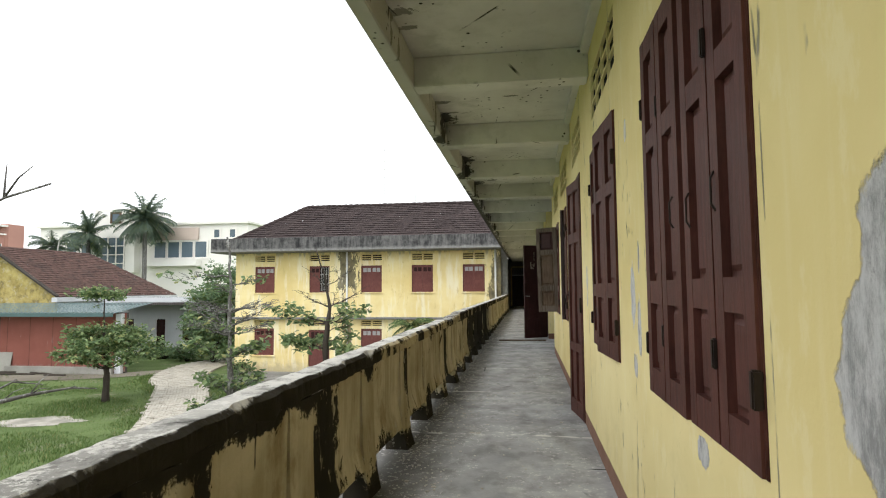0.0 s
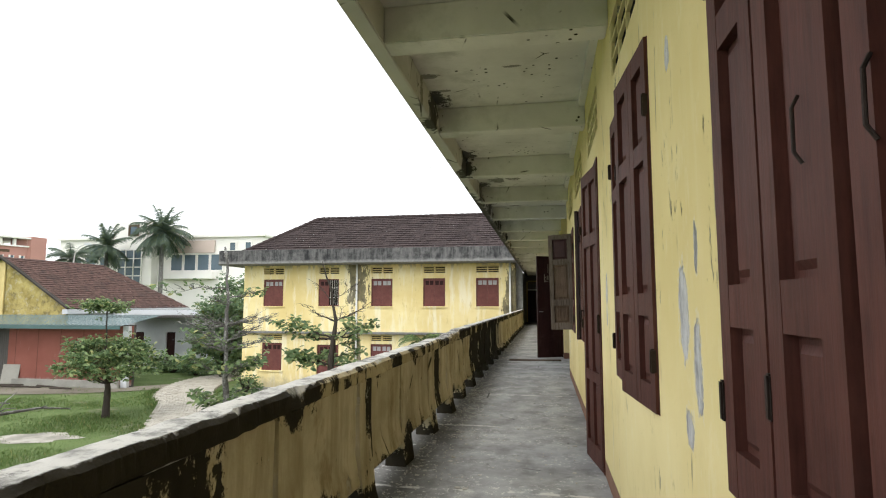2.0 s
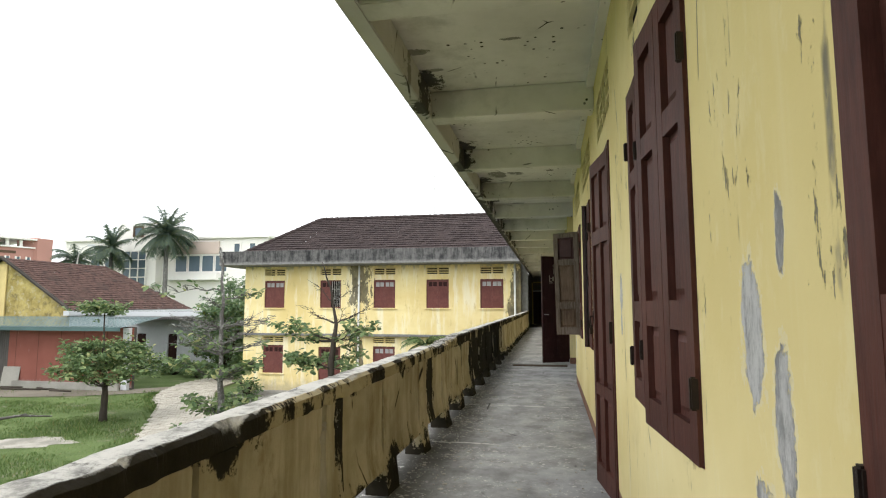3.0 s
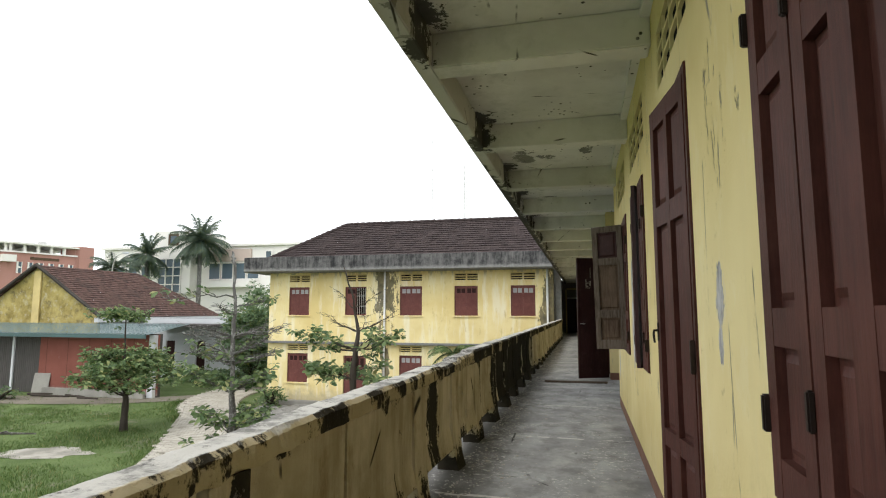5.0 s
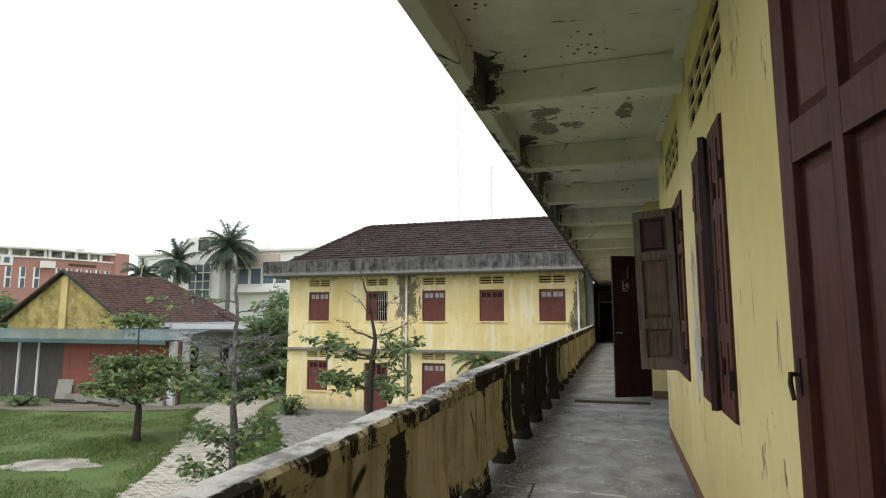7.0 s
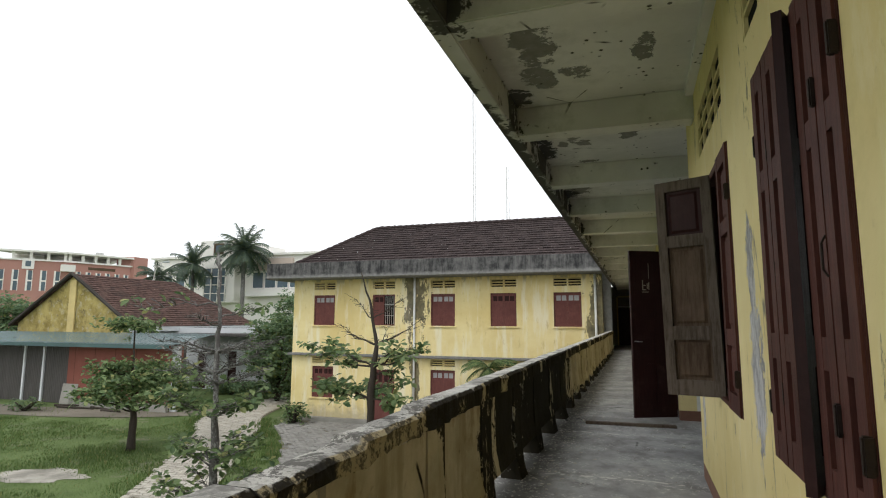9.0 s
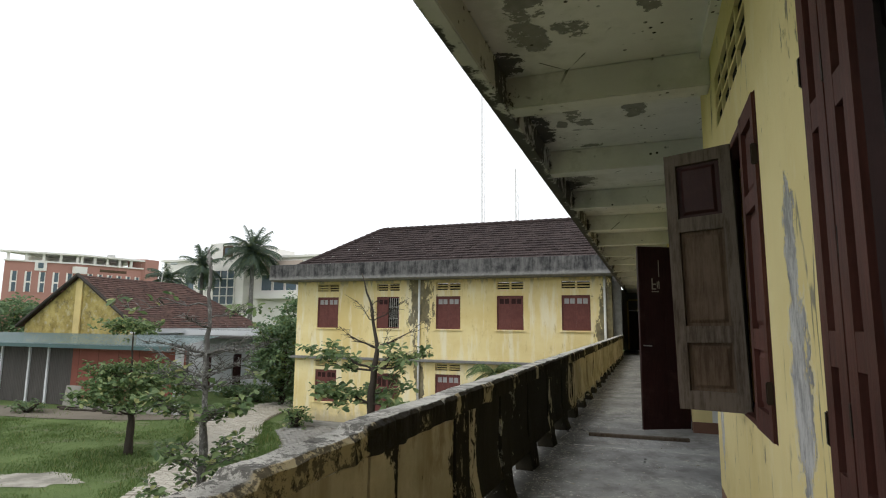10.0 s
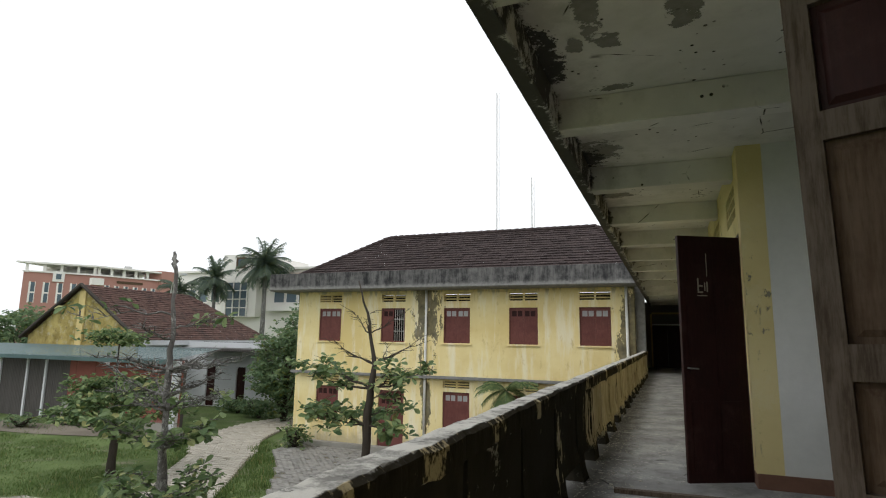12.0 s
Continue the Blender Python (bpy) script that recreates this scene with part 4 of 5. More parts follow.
def ribbon(pts, z, mat, name, label):
    bm = bmesh.new()
    rows = []
    for i, (x, y, w) in enumerate(pts):
        a, b = Vector(pts[max(0, i - 1)][:2]), Vector(pts[min(len(pts) - 1, i + 1)][:2])
        d = (b - a).normalized()
        n = Vector((-d.y, d.x))
        rows.append([bm.verts.new((x + n.x * w * s, y + n.y * w * s, z + 0.01 * noise.noise((x, y, s)))) for s in (-1, -0.5, 0, 0.5, 1)])
    for r0, r1 in zip(rows, rows[1:]):
        for j in range(4):
            bm.faces.new((r0[j], r0[j + 1], r1[j + 1], r1[j]))
    return setting(name, bm, mat, label, "path", True)


def smooth_path(ctrl, n=8):
    out = []
    for i in range(len(ctrl) - 1):
        p0, p1, p2, p3 = [Vector(ctrl[min(max(k, 0), len(ctrl) - 1)]) for k in (i - 1, i, i + 1, i + 2)]
        for s in range(n):
            t = s / n
            out.append(tuple(0.5 * (2 * p1 + (p2 - p0) * t + (2 * p0 - 5 * p1 + 4 * p2 - p3) * t * t + (3 * p1 - p0 - 3 * p2 + p3) * t ** 3)))
    out.append(tuple(ctrl[-1]))
    return out


PATH_CTRL = [(-1.5, -9.0, 1.2), (-5.0, 1.0, 1.2), (-8.3, 10.0, 1.2), (-11.3, 17.5, 1.2), (-13.6, 22.0, 1.2), (-16.6, 27.0, 1.35), (-19.3, 31.0, 1.6), (-20.3, 35.5, 1.6), (-18.5, 39.0, 1.6), (-15.0, 43.0, 1.6)]
path_pts = smooth_path(PATH_CTRL, 10)
path = ribbon(path_pts, G + 0.015, M_JOINT, "path", "winding path of dusty concrete pavers")
bm = bmesh.new()
YARD = [(-10.6, 22.6), (-13.2, 26.4), (-15.5, 29.2), (-15.9, 31.0), (0.2, 31.0), (0.2, 10.0), (-6.0, 16.0)]
bm.faces.new([bm.verts.new((x, y, G + 0.012)) for x, y in YARD])
yard = setting("yard", bm, M_JOINT, "paved apron before the school block, sandy between pavers", "pavement")


def brick_mesh(l, w, h):
    bm = bmesh.new()
    c = 0.008
    lo = [bm.verts.new(p) for p in ((-l, -w, 0), (l, -w, 0), (l, w, 0), (-l, w, 0))]
    hi = [bm.verts.new(p) for p in ((-l + c, -w + c, h), (l - c, -w + c, h), (l - c, w - c, h), (-l + c, w - c, h))]
    for j in range(4):
        bm.faces.new((lo[j], lo[(j + 1) % 4], hi[(j + 1) % 4], hi[j]))
    bm.faces.new(hi)
    return bm


def in_poly(x, y, poly):
    hit = False
    for (x0, y0), (x1, y1) in zip(poly, poly[1:] + poly[:1]):
        if (y0 > y) != (y1 > y) and x < (x1 - x0) * (y - y0) / (y1 - y0) + x0:
            hit = not hit
    return hit


def path_side(x, y):
    best = 9e9
    for (ax, ay, aw), (bx, by, bw) in zip(path_pts, path_pts[1:]):
        dx, dy = bx - ax, by - ay
        t = max(0.0, min(1.0, ((x - ax) * dx + (y - ay) * dy) / (dx * dx + dy * dy)))
        best = min(best, math.hypot(x - ax - dx * t, y - ay - dy * t) - aw - (bw - aw) * t)
    return best


rngp = random.Random(77)
brick = None
picked, rest = [], ([], [])
for (x, y, w), (x2, y2, _) in zip(path_pts, path_pts[1:]):
    if y < 12 or y > 40:
        continue
    d = Vector((x2 - x, y2 - y))
    L = d.length
    d.normalize()
    n = Vector((-d.y, d.x))
    rows_n = max(1, round(L / 0.15))
    for r in range(rows_n):
        for c in range(-int(w / 0.27), int(w / 0.27) + 1):
            off = c * 0.27 + (0.135 if r % 2 else 0)
            p = Vector((x, y)) + d * L * (r + 0.5) / rows_n + n * off
            if abs(off) > w * (0.93 + 0.10 * rngp.random()) or rngp.random() < 0.04:
                continue
            m = pose(p.x, p.y, G + 0.004 + rngp.uniform(0, 0.012), rngp.uniform(-2, 2), rngp.uniform(-2, 2), math.degrees(math.atan2(n.y, n.x)) + rngp.uniform(-4, 4))
            if 19.0 < p.y < 21.4 and len(picked) < 290:
                picked.append(m)
            else:
                rest[0].append(m)
for gx_ in range(64):
    for gy_ in range(64):
        p = Vector((-16.0 + gx_ * 0.26 + (0.13 if gy_ % 2 else 0), 22.0 + gy_ * 0.145))
        if p.y < 30.9 and in_poly(p.x, p.y, YARD) and rngp.random() > 0.12 and p.x < -4.0:
            rest[1].append(pose(p.x, p.y, G + 0.002 + rngp.uniform(0, 0.012), rngp.uniform(-2, 2), rngp.uniform(-2, 2), rngp.uniform(-4, 4)))


def joined(mats, bm0, material):
    co = [v.co.copy() for v in bm0.verts]
    bm0.verts.index_update()
    fa = [[v.index for v in f.verts] for f in bm0.faces]
    vs, fs = [], []
    for m in mats:
        k = len(vs)
        vs += [tuple(m @ c) for c in co]
        fs += [[k + i for i in f] for f in fa]
    me = bpy.data.meshes.new("paving")
    me.from_pydata(vs, [], fs)
    me.materials.append(material)
    return me


base_brick = brick_mesh(0.125, 0.066, 0.05)
for mats, parent, lab, stone in ((rest[0], path, "weathered pavers with grass in the joints", M_PAVER), (rest[1], yard, "sunken grey pavers", M_APRON)):
    ob = new("paving", joined(mats, base_brick, stone))
    ob.parent = parent
    tagged(ob, lab, kind="stuff")
for m in picked:
    if brick is None:
        brick = part("paver", base_brick, M_PAVER, path)
        brick.matrix_local = m
    else:
        share(brick, "paver", m, path)

M_SLABC = plain("worn_concrete_slab", (0.36, 0.34, 0.295), 0.6, 5, 0.9, depth=0.02)
M_DIRT = plain("trodden_earth", (0.20, 0.18, 0.145), 0.35, 1.2, 0.95, depth=0.04)
bm = bmesh.new()
ring = []
for i in range(28):
    a = 2 * math.pi * i / 28
    r = 1 + 0.55 * noise.noise((math.cos(a) * 2.6, math.sin(a) * 1.7, 2))
    ring.append(bm.verts.new((-17.7 + 1.55 * r * math.cos(a) + 0.5 * math.sin(a), 19.4 + 0.85 * r * math.sin(a), G - 0.006)))
bm.faces.new(ring)
setting("slab", bm, M_SLABC, "pale bare cement patch in the grass", "pavement")
ribbon(smooth_path([(-60, 27.5, 1.2), (-40, 28.2, 1.2), (-30, 28.6, 1.3), (-24, 30.0, 1.0), (-20.5, 32.5, 0.9)]), G + 0.012, M_DIRT, "track", "trodden earth track before the shed")

# grass blades over the lawn
vs, fs = [], []
for i in range(150000):
    x, y = rngp.uniform(-34, -9), rngp.uniform(13.5, 31)
    edge = path_side(x, y)
    if edge < -0.05 or in_poly(x, y, YARD) or math.hypot((x + 17.7) / 1.5, (y - 19.4) / 0.8) < 0.72 + 0.35 * rngp.random():
        continue
    if y > 26.8 and x < -21 and rngp.random() < 0.85:
        continue
    dens = noise.noise((x * 0.35, y * 0.35, 8))
    if dens < -0.25 and rngp.random() < 0.7:
        continue
    h = rngp.uniform(0.03, 0.12) * (1.6 if edge < 0.5 else 1.0) * (1.0 + dens) * (1.0 + 0.7 * noise.noise((x * 1.9, y * 1.9, 4)))
    a = rngp.uniform(0, 6.28)
    c, s = 0.016 * math.cos(a), 0.016 * math.sin(a)
    k = len(vs)
    vs += [(x - c, y - s, G - 0.06), (x + c, y + s, G - 0.06), (x + rngp.uniform(-.09, .09), y + rngp.uniform(-.09, .09), G - 0.03 + h)]
    fs.append((k, k + 1, k + 2))
me = bpy.data.meshes.new("grass")
me.from_pydata(vs, [], fs)


# ---- tiled house and metal shed at the yard's edge ----
def gable_paint():
    k = Mat("mouldy_ochre_gable", 0.9)
    n = k.noise(0.9, 8, 0.72)
    col = k.mix(k.step(n, 0.35, 0.65), (0.27, 0.215, 0.07), (0.50, 0.41, 0.16))
    col = k.mix(k.math("MULTIPLY", k.step(k.noise(2.2, 7, 0.75), 0.52, 0.66), 0.6), col, (0.50, 0.47, 0.36))
    col = k.mix(k.math("MULTIPLY", k.step(k.noise(1.4, 7, 0.75), 0.52, 0.70), 0.7), col, (0.07, 0.065, 0.045))
    return k.done(col, n, 0.02, 0.6)


def mottled_tiles():
    k = Mat("brown_clay_roof", 0.9)
    n = k.noise(3, 8, 0.75)
    col = k.mix(k.step(n, 0.35, 0.65), (0.045, 0.030, 0.028), (0.155, 0.092, 0.078))
    col = k.mix(k.math("MULTIPLY", k.island, 0.4), col, (0.13, 0.085, 0.07))
    col = k.mix(k.math("MULTIPLY", k.step(k.noise(0.7, 5), 0.5, 0.7), 0.5), col, (0.05, 0.043, 0.04))
    return k.done(col, n, 0.05, 0.8)


M_OCHRE = gable_paint()
M_VERGE = plain("dark_cement_verge", (0.07, 0.062, 0.055), 0.5, 3, 0.9)
M_BROWN_ROOF = mottled_tiles()
M_TEAL = plain("teal_sheet_metal", (0.075, 0.130, 0.130), 0.25, 2, 0.5, 0.0)
def rusty_sheet():
    k = Mat("red_oxide_sheet", 0.75)
    runs = k.noise(1.5, 7, 0.7, (4, 1, 0.4))
    col = k.mix(k.noise(1.2, 5), (0.19, 0.068, 0.052), (0.27, 0.105, 0.082))
    drips = k.math("MULTIPLY", k.step(runs, 0.60, 0.70), k.step(k.noise(0.35, 3), 0.48, 0.6))
    col = k.mix(k.math("MULTIPLY", drips, 0.7), col, (0.50, 0.44, 0.40))
    col = k.mix(k.math("MULTIPLY", k.step(k.math("ADD", k.z, k.math("MULTIPLY", runs, 0.5)), G + 0.75, G + 0.35), 0.7), col, (0.40, 0.36, 0.32))
    seams = k.step(k.math("ABSOLUTE", k.math("SUBTRACT", k.math("FRACT", k.math("MULTIPLY", k.x, 0.62)), 0.5)), 0.02, 0.008)
    col = k.mix(k.math("MULTIPLY", seams, 0.6), col, (0.06, 0.025, 0.02))
    return k.done(col, k.math("SUBTRACT", runs, seams), 0.015, 0.6)


def ribbed_sheet():
    k = Mat("grey_shutter_sheet", 0.75)
    rib = k.math("SINE", k.math("MULTIPLY", k.x, 42.0))
    col = k.mix(k.noise(2, 6, 0.7, (3, 1, 0.4)), (0.05, 0.047, 0.045), (0.12, 0.112, 0.105))
    return k.done(col, rib, 0.02, 0.8)


M_RUST = rusty_sheet()
M_SLATE = ribbed_sheet()
M_PALE = plain("pale_painted_wall", (0.60, 0.62, 0.64), 0.15, 2, 0.9)
yard_house = thing("tiled_house", "single-storey ochre house with a brown tiled roof", "building")
gx, gy0, gy1, gz = -38.3, 36.0, 49.0, 4.65
ez, hw = 1.0, 5.6
bm = bmesh.new()
f = [bm.verts.new((x, y, z)) for y in (gy0, gy0 + 0.25) for x, z in ((gx - hw, G), (gx + hw, G), (gx + hw, ez), (gx, gz - 0.05), (gx - hw, ez))]
bm.faces.new(f[:5]), bm.faces.new(f[5:][::-1])
for j in range(5):
    bm.faces.new((f[j], f[(j + 1) % 5], f[5 + (j + 1) % 5], f[5 + j]))
part("gable", bm, M_OCHRE, yard_house, "mould-stained ochre gable wall")
part("wall", boxed(gx + hw - 0.25, gx + hw, gy0 + 0.26, gy1, G, ez), M_PALE, yard_house)
part("wall", boxed(gx - hw, gx - hw + 0.25, gy0 + 0.26, gy1, G, ez), M_PALE, yard_house)
part("pilaster", boxed(gx - 0.34, gx + 0.34, gy0 - 0.12, gy0 - 0.002, G, gz - 0.45, bevel=0.02), M_SLAT, yard_house, "plain yellow pilaster")
k1 = (gx + hw + 0.5, gy0 - 0.3, ez - 0.2)
tiled(courses((k1, (gx + hw + 0.5, gy1 + 0.5, ez - 0.2), (gx, gy1 - 3.5, gz), (gx, gy0 - 0.3, gz)), 24, 0.05), M_BROWN_ROOF, yard_house, "brown clay tile roof")
tiled(courses(((gx - hw - 0.5, gy0 - 0.3, ez - 0.2), (gx - hw - 0.5, gy1 + 0.5, ez - 0.2), (gx, gy1 - 3.5, gz), (gx, gy0 - 0.3, gz)), 12, 0.05), M_BROWN_ROOF, yard_house)
tiled(courses(((gx - hw - 0.5, gy1 + 0.5, ez - 0.2), (gx + hw + 0.5, gy1 + 0.5, ez - 0.2), (gx, gy1 - 3.5, gz), (gx, gy1 - 3.5, gz + 0.001)), 12, 0.05), M_BROWN_ROOF, yard_house)
part("verge", rod((gx, gy0 - 0.3, gz + 0.03), (gx + hw + 0.5, gy0 - 0.3, ez - 0.15), 0.13, 6), M_VERGE, yard_house, "dark cemented roof verge")
part("verge", rod((gx, gy0 - 0.3, gz + 0.03), (gx - hw - 0.5, gy0 - 0.3, ez - 0.15), 0.13, 6), M_VERGE, yard_house, "dark cemented roof verge")
part("eaves_board", boxed(gx + hw + 0.1, gx + hw + 0.55, gy0 - 0.4, gy1 + 0.6, ez - 0.55, ez - 0.22), M_PALE, yard_house, "pale concrete eaves")

shed = thing("metal_shed", "long shed with teal metal roof and red sheet doors", "shed")
sy = 31.2
part("wall", boxed(-60, -23.2, sy, sy + 0.2, G, -0.1), M_SLATE, shed, "grey ribbed sheet wall")
part("door_sheet", boxed(-32.0, -23.2, sy - 0.05, sy - 0.002, G + 0.1, -0.15), M_RUST, shed, "red oxide sheet doors")
for i, px in enumerate((-34.1, -35.8, -38.4, -41.0, -43.6)):
    part("post", boxed(px - 0.075, px + 0.075, sy - 0.1, sy - 0.003, G, -0.12), M_PALE, shed, "pale post")
part("post", boxed(-23.7, -23.3, sy - 0.3, sy - 0.06, G, -0.16), M_PALE, shed, "pale rendered corner post")
bm = bmesh.new()
for i in range(122):
    x0 = -60 + i * 0.3
    for a, b in ((x0, x0 + 0.21), (x0 + 0.21, x0 + 0.3)):
        dz = 0.0 if b - a > 0.1 else 0.035
        v = [bm.verts.new(p) for p in ((a, sy - 0.9, -0.15 + dz), (b, sy - 0.9, -0.15 + dz), (b, sy + 2.8, 0.42 + dz), (a, sy + 2.8, 0.42 + dz))]
        bm.faces.new(v)
part("roof", bm, M_TEAL, shed, "faded teal ribbed metal roof")
part("fascia", boxed(-60, -23.4, sy - 0.95, sy - 0.905, -0.32, -0.1), M_TEAL, shed, "teal metal fascia")

# ---- buildings behind ----
# salmon is paled to put distance haze into the colour
M_PINK = plain("hazy_salmon_render", (0.46, 0.25, 0.21), 0.12, 0.5, 0.9)
M_CREAM = plain("cream_render", (0.82, 0.80, 0.76), 0.08, 0.4, 0.9)
M_GLASS = plain("blue_grey_glazing", (0.10, 0.14, 0.17), 0.3, 0.8, 0.15)


def far_block(name, label, x0, x1, y0, y1, z1, wall_mat, wins, band):
    ob = thing(name, label, "building")
    part("wall", boxed(x0, x1, y0, y1, G, z1), wall_mat, ob)
    part("parapet", boxed(x0 - 0.4, x1 + 0.4, y0 - 0.4, y1, z1 + 0.002, z1 + band), M_CREAM, ob, "pale roof parapet")
    for wx, ww, z0, wz in wins:
        w = part("window", boxed(wx, wx + ww, y0 - 0.06, y0 - 0.002, z0, z0 + wz), M_GLASS, ob)
        part("frame", pierced("y", y0 - 0.16, y0 - 0.062, wx - 0.25, wx + ww + 0.25, z0 - 0.25, z0 + wz + 0.25, [(wx, wx + ww, z0, z0 + wz)]), M_CREAM, w, "pale window frame")
    return ob


pink = thing("salmon_building", "salmon-pink office building with white window frames and roof terrace", "building")
PL, PC, PR, PB = Vector((-118.3, 80.0)), Vector((-110.8, 90.0)), Vector((-107.2, 103.0)), Vector((-128.0, 112.0))
P_TOP, P_ROOF = 13.0, 14.75


def prism(foot, z0, z1):
    bm = bmesh.new()
    lo = [bm.verts.new((p.x, p.y, z0)) for p in foot]
    hi = [bm.verts.new((p.x, p.y, z1)) for p in foot]
    bm.faces.new(lo[::-1]), bm.faces.new(hi)
    for j in range(len(foot)):
        q = (j + 1) % len(foot)
        bm.faces.new((lo[j], lo[q], hi[q], hi[j]))
    return bm


def on_front(p, q, a0, a1, z0, z1, d0, d1):
    """A block on the front from p to q, from a0 to a1 along it, standing d0 to d1 out of it."""
    u = (q - p).normalized()
    n = Vector((u.y, -u.x))
    return prism([p + u * a0 + n * d0, p + u * a1 + n * d0, p + u * a1 + n * d1, p + u * a0 + n * d1], z0, z1)


part("wall", prism([PL, PC, PR, PB], G, P_TOP), M_PINK, pink)
part("parapet", prism([PL + Vector((0.1, -0.3)), PC + Vector((0.4, -0.1)), PR + Vector((0.4, 0.1)), PB], P_TOP + 0.002, P_TOP + 0.3), M_CREAM, pink, "pale roof parapet")
part("upper_room", prism([PL.lerp(PC, 0.2) + Vector((-5, 4)), PC + Vector((-6, 2)), PR + Vector((-7, 0)), PB], P_TOP + 0.302, P_ROOF - 0.002), M_CREAM, pink)
part("roof_canopy", prism([PL + Vector((-0.6, -1.2)), PC + Vector((0.8, -0.4)), PR + Vector((0.6, 0.0)), PB], P_ROOF, P_ROOF + 0.35), M_CREAM, pink, "thin white roof canopy")
for p, q, n in ((PL, PC, 5), (PC, PR, 6)):
    L = (q - p).length
    for i in range(n):
        a0 = 0.2 + (L - 0.9) * i / (n - 1)
        part("column", on_front(p, q, a0, a0 + 0.5, P_TOP + 0.302, P_ROOF - 0.002, -0.6, -0.1), M_CREAM, pink)
for p, q, rows in ((PL, PC, [(1.1 + 2.3 * i, 1.1, 7.0, 4.0) for i in range(5)]), (PC, PR, [(1.6 + 1.95 * i, 1.0, 8.9, 2.2) for i in range(6)])):
    for a0, ww, z0, wz in rows:
        w = part("window", on_front(p, q, a0 + 0.32, a0 + ww - 0.12, z0, z0 + wz, 0.002, 0.06), M_GLASS, pink)
        part("frame", on_front(p, q, a0, a0 + 0.318, z0 - 0.1, z0 + wz + 0.1, 0.002, 0.18), M_CREAM, w, "pale window frame")
        part("frame", on_front(p, q, a0 + ww - 0.118, a0 + ww, z0 - 0.1, z0 + wz + 0.1, 0.002, 0.18), M_CREAM, w, "pale window frame")
        part("frame", on_front(p, q, a0 + 0.32, a0 + ww - 0.12, z0 + wz * 0.45, z0 + wz * 0.45 + 0.3, 0.062, 0.14), M_CREAM, w, "pale window frame")
plaque = part("plaque", on_front(PL, PC, 4.9, 6.9, 11.3, 13.4, 0.002, 0.3), M_CREAM, pink, "pale plaque with a dark shield shape")
part("shield", on_front(PL, PC, 5.45, 6.35, 11.8, 12.9, 0.302, 0.36), M_GLASS, plaque, "plain dark green shield shape")
part("porch", on_front(PC, PR, -1.4, 0.9, 11.0, 12.4, 0.3, 1.6), M_CREAM, pink, "white entrance hood")
part("sign", on_front(PC, PR, 4.0, 9.5, 11.75, 12.3, 0.002, 0.12), M_BROWN_WOOD, pink, "plain bars of a dark sign")
part("stair_tower", prism([PR + Vector((-3.5, -1.5)), PR + Vector((0.6, -0.4)), PR + Vector((0.9, 3)), PR + Vector((-3, 4))], G, P_ROOF + 0.6), M_PINK, pink)
part("water_tank", rod((PC.x - 1, PC.y + 8, P_ROOF + 0.36), (PC.x - 1, PC.y + 8, P_ROOF + 1.2), 0.8, 12), M_STEEL, pink, "steel roof tank")
cream = far_block("cream_building", "pale cream office building with blue-grey glazing", -77, -41, 80, 100, 11.4, M_CREAM, [(-56.5 + 2.3 * i, 1.9, 6.3, 2.4) for i in range(4)] + [(-74.5 + 2.6 * i, 1.7, 6.5, 2.0) for i in range(3)] + [(-46.5 + 2.6 * i, 0.9, 9.3, 1.2) for i in range(2)], 0.35)
part("tower", boxed(-66.0, -59.0, 78.6, 92, 4.0, 14.0), M_CREAM, cream)
part("balcony", boxed(-57.5, -48.5, 78.4, 79.9, 4.9, 5.9, bevel=0.05), M_CREAM, cream, "pale balcony front")
# flat panel; the loggia's shade is in its colour, not its depth
part("recess", boxed(-55.8, -49.0, 79.7, 79.95, 9.0, 10.9), plain("loggia_shade_pink", (0.55, 0.45, 0.40), 0.1, 1), cream, "flat panel coloured as a shaded pinkish loggia")
w = part("window", boxed(-62.9, -61.6, 78.5, 78.59, 12.0, 13.2), M_GLASS, cream)
part("frame", pierced("y", 78.40, 78.498, -63.2, -61.3, 11.7, 13.5, [(-62.9, -61.6, 12.0, 13.2)]), M_BROWN_WOOD, w, "brown window frame")
w = part("window", boxed(-64.8, -60.6, 78.5, 78.59, 4.0, 9.6), M_GLASS, cream, "tall blue-grey glazing")
for i in range(4):
    part("mullion", boxed(-64.9 + 1.4 * i, -64.75 + 1.4 * i, 78.35, 78.498, 4.0, 9.6), M_CREAM, w)
for i in range(5):
    part("mullion", boxed(-64.8, -60.6, 78.37, 78.49, 4.0 + 1.36 * i, 4.14 + 1.36 * i), M_CREAM, w)

# ---- trees ----
def bark(name, a, b, lichen=0.0):
    k = Mat(name, 0.95)
    g = k.noise(9, 6, 0.7, (1, 1, 0.3))
    col = k.mix(g, a, b)
    if lichen:
        col = k.mix(k.math("MULTIPLY", k.step(k.noise(6, 7, 0.75, (1, 1, 0.6)), 0.50, 0.58), lichen), col, (0.36, 0.36, 0.34))
        col = k.mix(k.math("MULTIPLY", k.step(k.noise(11, 6, 0.7), 0.58, 0.64), lichen), col, (0.03, 0.027, 0.025))
    return k.done(col, g, 0.03, 0.9)


